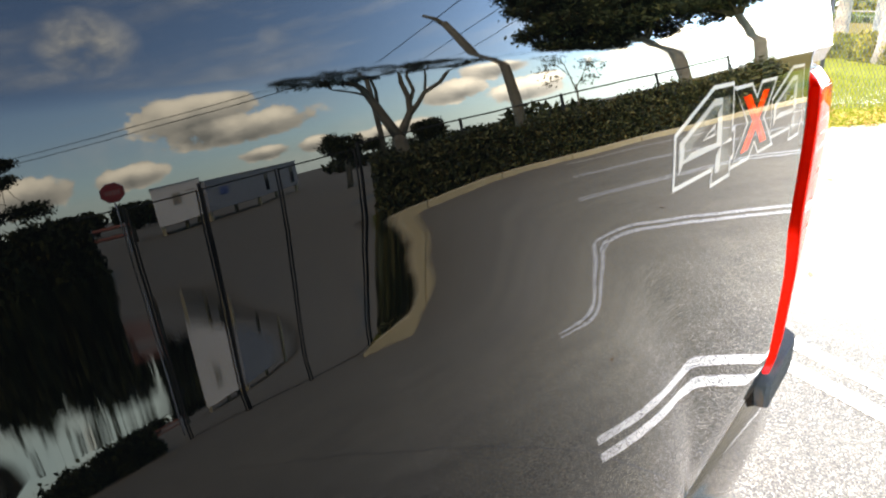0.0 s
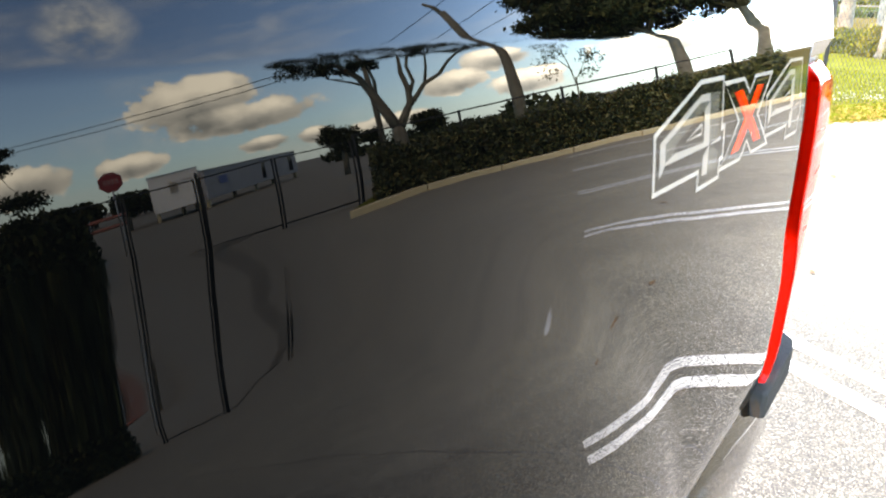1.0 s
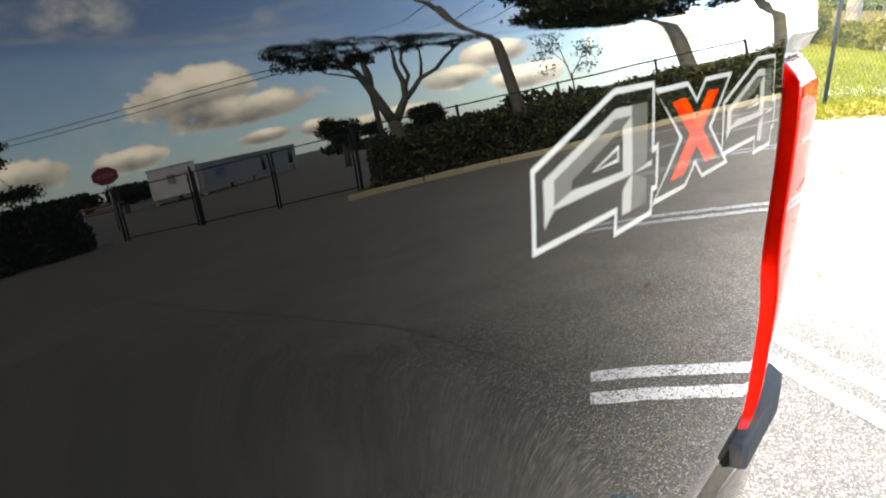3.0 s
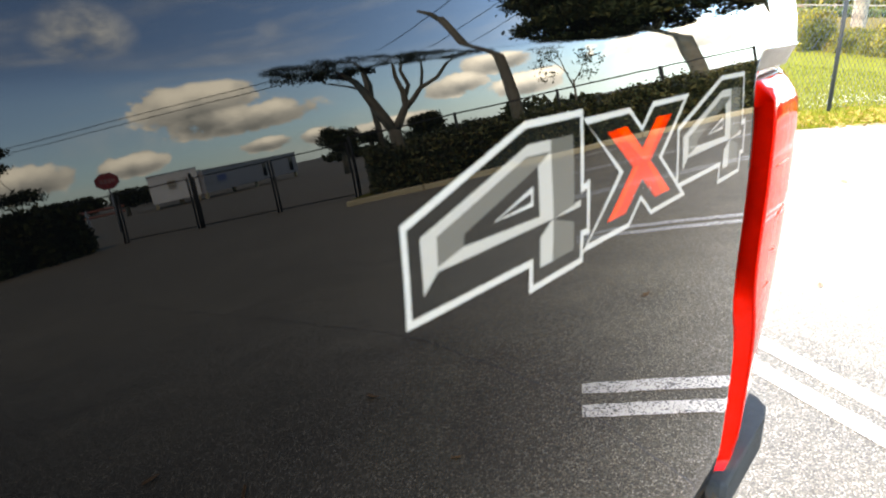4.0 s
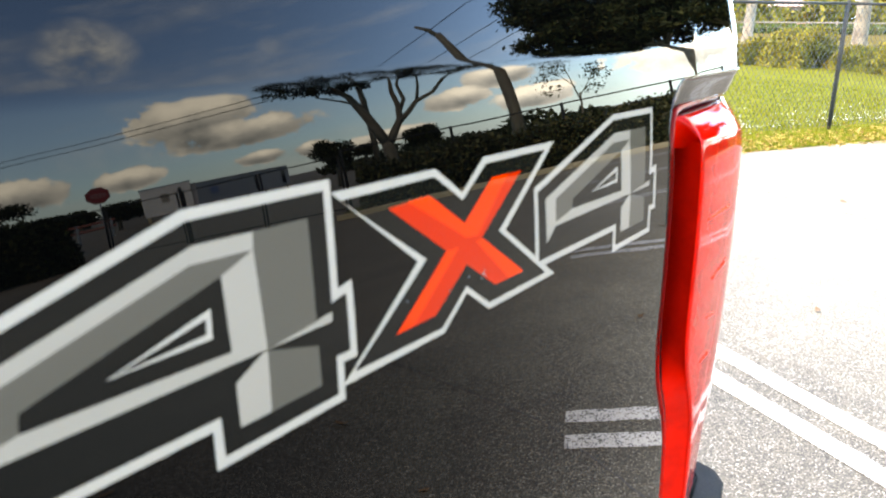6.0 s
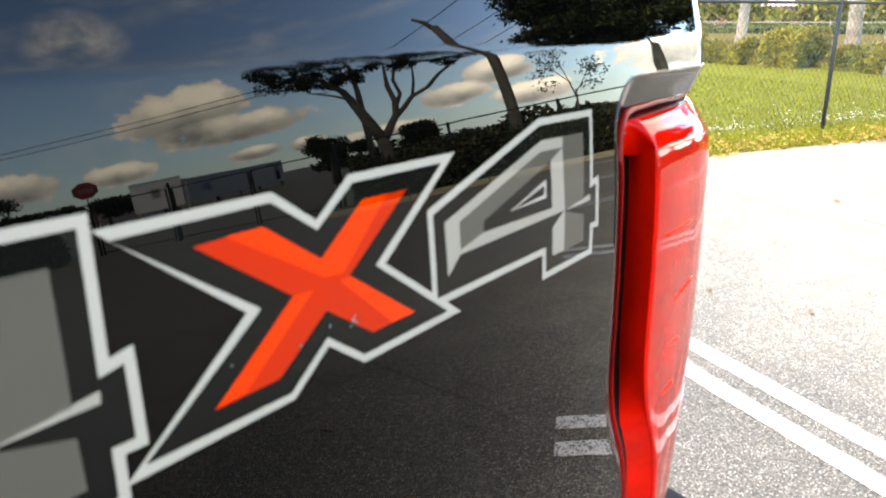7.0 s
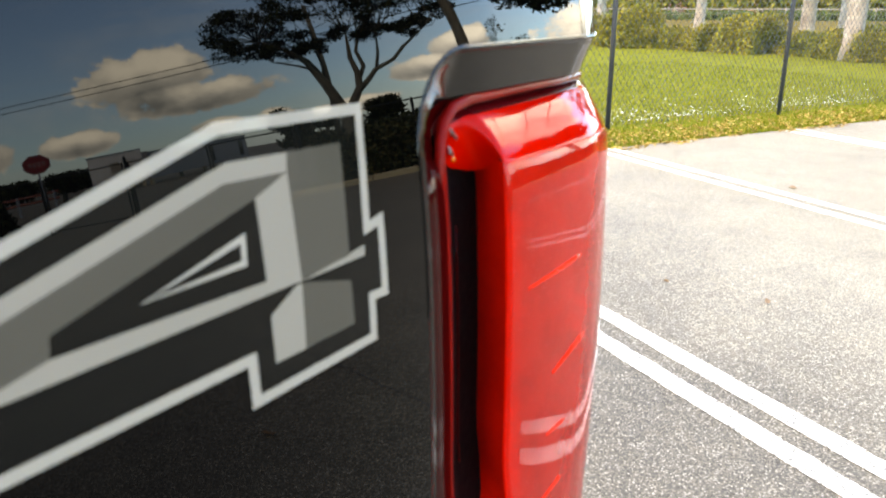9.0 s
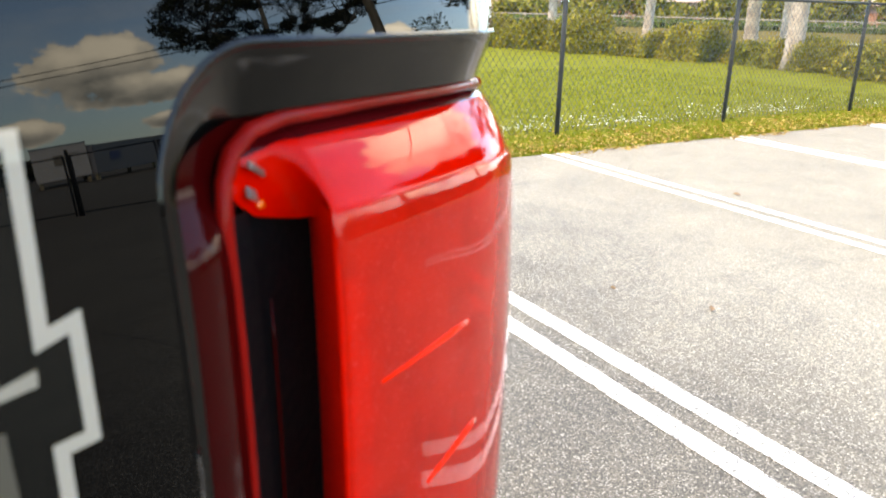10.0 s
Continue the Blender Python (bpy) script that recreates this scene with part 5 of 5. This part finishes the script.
round_tree(44.5, 36.0, 1.12, 2.3, 31, "dense rounded dark tree beyond the gate")
round_tree(42.3, 44.0, 0.75, 2.2, 32, "small dark tree beyond the gate")
round_tree(37.6, 30.0, 0.85, 2.15, 33, "small dark bushy tree behind the hedge")
round_tree(60.6, 52.0, 1.1, 1.6, 34, "dark tree beside the white container")

# trunks on the lawn side
for i, (x, y, r, h, lean, n) in enumerate([(30.2, 12.4, 0.17, 5.5, 0.2, 20), (24.0, 2.50, 0.23, 6.5, 0.5, 24), (29.0, 4.45, 0.22, 6.0, -0.4, 22), (39.5, 11.1, 0.24, 6.0, 0.5, 20), (33.0, 19.5, 0.2, 6.0, -0.2, 20), (26.6, 3.0, 0.22, 6.8, -0.2, 0)]):
    rng = random.Random(50 + i)
    blobs = []
    for _ in range(n):
        blobs.append(((rng.uniform(-2.6, 2.6), rng.uniform(-2.6, 2.6), rng.uniform(h * 0.62, h * 1.25)), (0.8, 0.8, 0.5), 200))
    limbs = [([(lean * 0.8, 0, h * 0.55), (lean + sx * 0.8, sy * 0.6, h * 0.75), (lean + sx * 1.7, sy * 1.4, h)], [r * 0.5, r * 0.35, 0.04]) for sx, sy in ((1, 0.4), (-1, 0.3), (0.2, -1))]
    tree("tree", (x, y, 0), ([(0, 0, -0.05), (lean * 0.15, 0, 0.5), (lean * 0.5, 0, h * 0.35), (lean * 0.8, 0, h * 0.62)], [r * 1.4, r * 1.1, r, r * 0.8]), limbs, blobs, 0.11, 60 + i, "tree with a thick pale mottled trunk on the lawn", bark="bark", foliage="leaf")

# ---- beyond ----
def tree_belt(name, pts, h, count, seed, material, label):
    rng = np.random.default_rng(seed)
    cs = []
    for p, q in zip(pts, pts[1:]):
        p, q = np.array(p, float), np.array(q, float)
        L = np.linalg.norm(q - p)
        m = max(2, int(L / 4))
        for i in range(m):
            c = p + (q - p) * (i + rng.uniform(0.1, 0.9)) / m
            hh = h * rng.uniform(0.55, 1.15)
            k = int(count / (m * (len(pts) - 1)))
            d = rng.normal(size=(k, 3))
            d /= np.linalg.norm(d, axis=1)[:, None]
            d *= rng.uniform(0.5, 1.0, k)[:, None]
            cs.append(np.array([c[0], c[1], hh * 0.52]) + d * np.array([3.0, 3.0, hh * 0.5]))
    ob = cloud_part(name, leaf_quads(rng, np.concatenate(cs), 0.46), material)
    return tagged(ob, label, "trees", kind="stuff")


tree_belt("far_trees", [(124, -6), (122, 20), (120, 40), (90, 95), (22, 128)], 7.5, 64000, 71, "leaf_far", "distant line of green trees behind the field")
tree_belt("far_trees", [(106, -12), (105, 20), (98, 48)], 4.6, 11000, 74, "leaf_far", "scattered green trees among distant houses")
tree_belt("far_trees", [(60, -75), (50, -82), (38, -90)], 3.4, 6000, 72, "leaf_dark", "distant dark tree line beyond the yard")
tree_belt("far_trees", [(34, -96), (-10, -108), (-60, -100)], 1.7, 7000, 75, "leaf_dark", "low distant bushes beyond the water sheet")
tree_belt("far_trees", [(50, -24), (58, -40), (62, -62)], 2.4, 2600, 73, "leaf_dark", "dark trees behind the yard")


def container(at, yaw, l, w, h, mt, label, doors, patch=None, low=0.5):
    root = thing("container", at, label, "container")
    root.rotation_euler = (0, 0, radians(yaw))
    bm = bmesh.new()
    box(bm, (0, min(0, w), low), (l, max(0, w), h), 0.02)
    for k in range(int(l / 0.28)):
        x = 0.1 + k * 0.28
        for y in (-0.012, w - 0.012):
            box(bm, (x, y, low + 0.13), (x + 0.13, y + 0.022, h - 0.15))
    part("shell", bm, mt, root)
    for x in (0.1, l / 2, l - 0.3):
        for y in (0.1, w - 0.3) if w > 0 else (-0.3, w + 0.1):
            bm = bmesh.new()
            box(bm, (x, y, 0), (x + 0.2, y + 0.2, low + 0.005))
            part("footing", bm, "kerb", root)
    # roof edge, hatches and doors
    bm = bmesh.new()
    box(bm, (-0.05, min(0, w) - 0.05, h - 0.002), (l + 0.05, max(0, w) + 0.05, h + 0.07), 0.01)
    part("roof_edge", bm, "steel", root, "thin grey metal roof edge")
    for lo, hi, mt2, lb in doors:
        bm = bmesh.new()
        box(bm, lo, hi, 0.006)
        part("hatch", bm, mt2, root, lb)
    if patch:
        bm = bmesh.new()
        box(bm, *patch, 0.002)
        part("sign_panel", bm, "sign_blue", root, "faded blue panel")
    return root


def yard():
    p = polar(58.8, 50.0)
    container((p.x, p.y, 0), -58.8, 6.0, 3.0, 3.0, "container_white", "off-white site container with a small tan hatch",
              [((-0.03, 1.15, 1.55), (0.0, 1.65, 2.35), "door_tan", "tan hatch"), ((-0.02, 1.95, 2.3), (0.0, 2.6, 2.38), "door_tan", "")])
    q, q2 = polar(55.0, 50.0), polar(48.2, 60.0)
    wide = (q2 - q).length
    container((q.x, q.y, 0), math.degrees(math.atan2(q2.y - q.y, q2.x - q.x)), wide, -2.4, 2.62, "container_grey", "long blue-grey storage container on footings",
              [((wide * u, 0.012, 0.8), (wide * u + w, 0.04, 2.2), "glass", "dark door leaf") for u, w in ((0.58, 0.45), (0.90, 0.5))],
              ((wide * 0.12, 0.012, 1.35), (wide * 0.20, 0.035, 1.95)))
    s = polar(61.4, 27.5)
    root = thing("stop_sign", (s.x, s.y, 0), "red octagonal stop sign on a steel post", "road sign")
    bm = bmesh.new()
    tube(bm, [(0, 0, -0.05), (0, 0, 2.85)], [0.03, 0.03], 8)
    part("post", bm, "steel", root, smooth=True)
    face = Matrix.Translation((0, 0, 2.54)) @ Matrix.Rotation(radians(-61.4 + 180), 4, "Z")
    for nm, r, dx, mt in (("border", 0.43, 0.035, "sign_white"), ("panel", 0.412, 0.042, "sign_red")):
        bm = bmesh.new()
        bmesh.ops.create_cone(bm, cap_ends=True, segments=8, radius1=r, radius2=r, depth=0.008, matrix=face @ Matrix.Translation((dx, 0, 0)) @ pose(0, 0, 0, 0, 90) @ pose(0, 0, 0, 0, 0, 22.5))
        part(nm, bm, mt, root)
    for i in range(4):
        bm = bmesh.new()
        box(bm, (0.046, -0.255 + i * 0.135, -0.10), (0.050, -0.165 + i * 0.135, 0.10), 0, 1, face)
        part("legend_bar", bm, "sign_pale", root, "faded pale bar of lettering")
    # low red barrier rails at the yard's end
    root = thing("barrier", polar(64.5, 40.0), "low rusty red barrier rail on posts", "barrier")
    L = across(64.5)
    for z in (0.75, 1.15):
        bm = bmesh.new()
        tube(bm, [L * -2.6 + Vector((0, 0, z)), L * 2.2 + Vector((0, 0, z))], [0.07, 0.07], 8)
        part("rail", bm, "brick_red", root)
    for k in (-2.4, -0.8, 0.7, 2.0):
        bm = bmesh.new()
        box(bm, (-0.06, -0.06, 0), (0.06, 0.06, 1.25), 0.01, 1, Matrix.Translation(L * k))
        part("post", bm, "steel", root)


yard()
# added water sheet: mirrors the sky to brighten a patch of the paint's reflection
mirror_edge = [polar(67.6, 24), polar(79, 21), polar(82, 75), polar(68.2, 75)]
slab("sky_mirror", [(p.x, p.y) for p in mirror_edge], 0.0, 0.02, "sky_mirror", "added dark water sheet mirroring the sky into the paint's reflection", "water")


def house(at, yaw, l, w, h, label):
    root = thing("house", at, label, "house")
    root.rotation_euler = (0, 0, radians(yaw))
    bm = bmesh.new()
    box(bm, (0, 0, 0), (l, w, h), 0.02)
    part("wall", bm, "wall_pink", root)
    v = [(-0.6, -0.6, h), (l + 0.6, -0.6, h), (l + 0.6, w + 0.6, h), (-0.6, w + 0.6, h), (w * 0.5, w * 0.5, h + 1.7), (l - w * 0.5, w * 0.5, h + 1.7)]
    raw("roof", v, [(0, 1, 5, 4), (1, 2, 5), (2, 3, 4, 5), (3, 0, 4), (3, 2, 1, 0)], "roof", root, "low hipped brown tile roof")
    for k in range(4):
        bm = bmesh.new()
        box(bm, (l * (0.12 + 0.22 * k), -0.05, 0.9), (l * (0.12 + 0.22 * k) + 1.3, 0.0, 2.2), 0.01)
        part("window", bm, "glass", root)
    return root


house((116, 24, 0), 98, 16, 9, 2.8, "distant pink stucco house with a tile roof")
house((114, 46, 0), 100, 15, 9, 2.8, "distant pink stucco house with a tile roof")
house((118, 1, 0), 95, 15, 9, 2.8, "distant pink stucco house with a tile roof")
slab("far_road", [(47, -3), (49.5, -3), (51, 6), (48.4, 6)], 0.0, 0.035, "water", "pale concrete path behind the lawn", "path")


def paddock():
    root = thing("rail_fence", (72, 55, 0), "low weathered post-and-rail fence across the field", "fence")
    a, b = Vector((72, 55, 0)), Vector((88, -10, 0))
    n = 26
    base = a.copy()
    for i in range(n + 1):
        p = a.lerp(b, i / n) - base
        bm = bmesh.new()
        box(bm, (-0.08, -0.08, 0), (0.08, 0.08, 1.15), 0.01, 1, Matrix.Translation(p))
        part("post", bm, "rail_wood", root)
    for z in (0.55, 1.0):
        bm = bmesh.new()
        tube(bm, [Vector((0, 0, z)), b - base + Vector((0, 0, z))], [0.07, 0.07], 6)
        part("rail", bm, "rail_wood", root)


paddock()
hedge("clipped_hedge", [(68, 60, 0), (84, -8, 0)], 1.2, 0.9, 9000, "leaf", "low clipped hedge across the far field", 41, 0.13, rough=0.2)


# overhead wires
def wire(p, q, sag, r=0.034):
    pts = []
    for i in range(25):
        u = i / 24
        c = Vector(p).lerp(Vector(q), u)
        c.z -= sag * 4 * u * (1 - u)
        pts.append(c - Vector(p))
    bm = bmesh.new()
    tube(bm, pts, [r] * len(pts), 6)
    ob = part("overhead_wire", bm, "cable", smooth=True)
    ob.location = p
    return tagged(ob, "thin black overhead wire hanging between poles", "wire", "overhead wires")


def pole(at):
    bm = bmesh.new()
    tube(bm, [(0, 0, 0), (0, 0, 5), (0, 0, 9.6)], [0.16, 0.14, 0.10], 10)
    box(bm, (-0.9, -0.05, 8.9), (0.9, 0.05, 9.02), 0.01)
    ob = part("utility_pole", bm, "bark_dark", smooth=True)
    ob.location = at
    return tagged(ob, "weathered wooden utility pole with a crossarm", "utility pole", "utility poles")


pole((14.5, -75.0, 0))
pole((40.5, 1.5 - 5.0, 0))
for dx, z in ((0.0, 8.9), (0.7, 9.5)):
    wire((14.5 + dx, -75.0, z), (40.5 + dx, -3.5, z), 0.9)
# a nearer line of three wires, from a pole behind the flat-topped tree to one beyond the lot
side_dir, line_dir = Vector((math.cos(radians(23)), math.sin(radians(23)), 0)), Vector((math.cos(radians(67)), -math.sin(radians(67)), 0))
ends = [side_dir * 15.7 + line_dir * u for u in (33.0, -42.0)]
for e in ends:
    pole((e.x, e.y, 0))
for d in (13.1, 15.8, 18.2):
    p, q = side_dir * d + line_dir * (33.0 * d / 15.7), side_dir * d + line_dir * -42.0
    wire((p.x, p.y, 9.05), (q.x, q.y, 9.05), 0.1, 0.018)


# ---- small things on the ground ----
def strew(name, count, seed, place, size, material, label, flat=0.55):
    rng = np.random.default_rng(seed)
    c = np.array([place(rng) for _ in range(count)])
    return tagged(cloud_part(name, leaf_quads(rng, c, size, flat), material), label, "litter", kind="stuff")


def on_strip(rng):
    u, w = rng.uniform(-16, 9), abs(rng.normal(0, 0.5))
    w -= 0.10 + 0.07 * math.sin(u * 2.3) + 0.05 * math.sin(u * 7.1)
    p = EDGE + E_DIR * u + N_DIR * w
    return (p.x, p.y, 0.013 + (rng.uniform(0.01, 0.03) if w > 0 else 0.0))


strew("leaf_litter", 10000, 91, on_strip, 0.026, "litter", "fallen yellow-brown leaves along the lawn edge", 0.7)


def on_lawn(rng):
    u, w = rng.uniform(-14, 9), rng.uniform(0.9, 3.4)
    if rng.uniform() < 0.5:
        w = 1.2 + abs(rng.normal(0, 0.6))
    if rng.uniform() < 0.55:     # most of it grows in patches
        u = (-6.6, -5.2, -3.1, 0.4, 2.2, 5.5)[rng.integers(6)] + rng.normal(0, 0.65)
        w = 1.25 + abs(rng.normal(0, 0.45))
    p = EDGE + E_DIR * u + N_DIR * w
    return (p.x, p.y, 0.045)


strew("clover_flowers", 2100, 92, on_lawn, 0.014, "flower", "small white clover flowers in the grass", 0.3)


def grass_blades():
    rng = np.random.default_rng(93)
    n = 60000
    u = rng.uniform(-14, 10, n)
    w = 0.02 + 9.5 * rng.uniform(0, 1, n) ** 1.6
    base = np.array(EDGE)[None] + np.outer(u, np.array(E_DIR)) + np.outer(w, np.array(N_DIR))
    base[:, 2] = 0.006
    a = rng.uniform(0, 2 * math.pi, n)
    side = np.stack([np.cos(a), np.sin(a), np.zeros(n)], 1) * 0.007
    tip = base + np.stack([rng.normal(0, 0.02, n), rng.normal(0, 0.02, n), rng.uniform(0.03, 0.085, n)], 1)
    v = np.stack([base - side, base + side, tip], 1).reshape(-1, 3)
    ob = cloud_part("grass", (v, np.arange(3 * n).reshape(-1, 3)), "blade")
    tagged(ob, "short green grass blades", "grass", kind="stuff")


grass_blades()


def fallen_leaf(at, yaw, size, seed):
    rng = random.Random(seed)
    bm = bmesh.new()
    n = 8
    top = [bm.verts.new((math.cos(2 * math.pi * k / n) * size * (1 if k % 2 else 0.85), math.sin(2 * math.pi * k / n) * size * 0.38, 0.006 + rng.uniform(0, 0.012))) for k in range(n)]
    mid = bm.verts.new((0, 0, 0.004))
    for k in range(n):
        bm.faces.new((mid, top[k], top[(k + 1) % n]))
    ret = bmesh.ops.extrude_face_region(bm, geom=bm.faces[:])
    for e in ret["geom"]:
        if isinstance(e, bmesh.types.BMVert):
            e.co.z -= 0.002
    ob = part("dry_leaf", bm, "dry_leaf")
    ob.location, ob.rotation_euler = at, (0, 0, radians(yaw))
    tagged(ob, "dry brown fallen leaf lying on asphalt", "leaf", "fallen leaves")


for i, (x, y, yw, s) in enumerate([(4.23, 0.51, 20, 0.034), (4.24, 1.05, 70, 0.022), (3.6, -1.2, 10, 0.04), (5.8, -2.0, 130, 0.05), (7.1, 0.9, 45, 0.05), (2.0, -1.9, 80, 0.04), (1.2, -2.4, 30, 0.04), (1.72, -1.18, 60, 0.026), (1.32, -1.93, 140, 0.024), (9.2, -1.5, 100, 0.05)]):
    fallen_leaf((x, y, 0.002), yw, s, i)
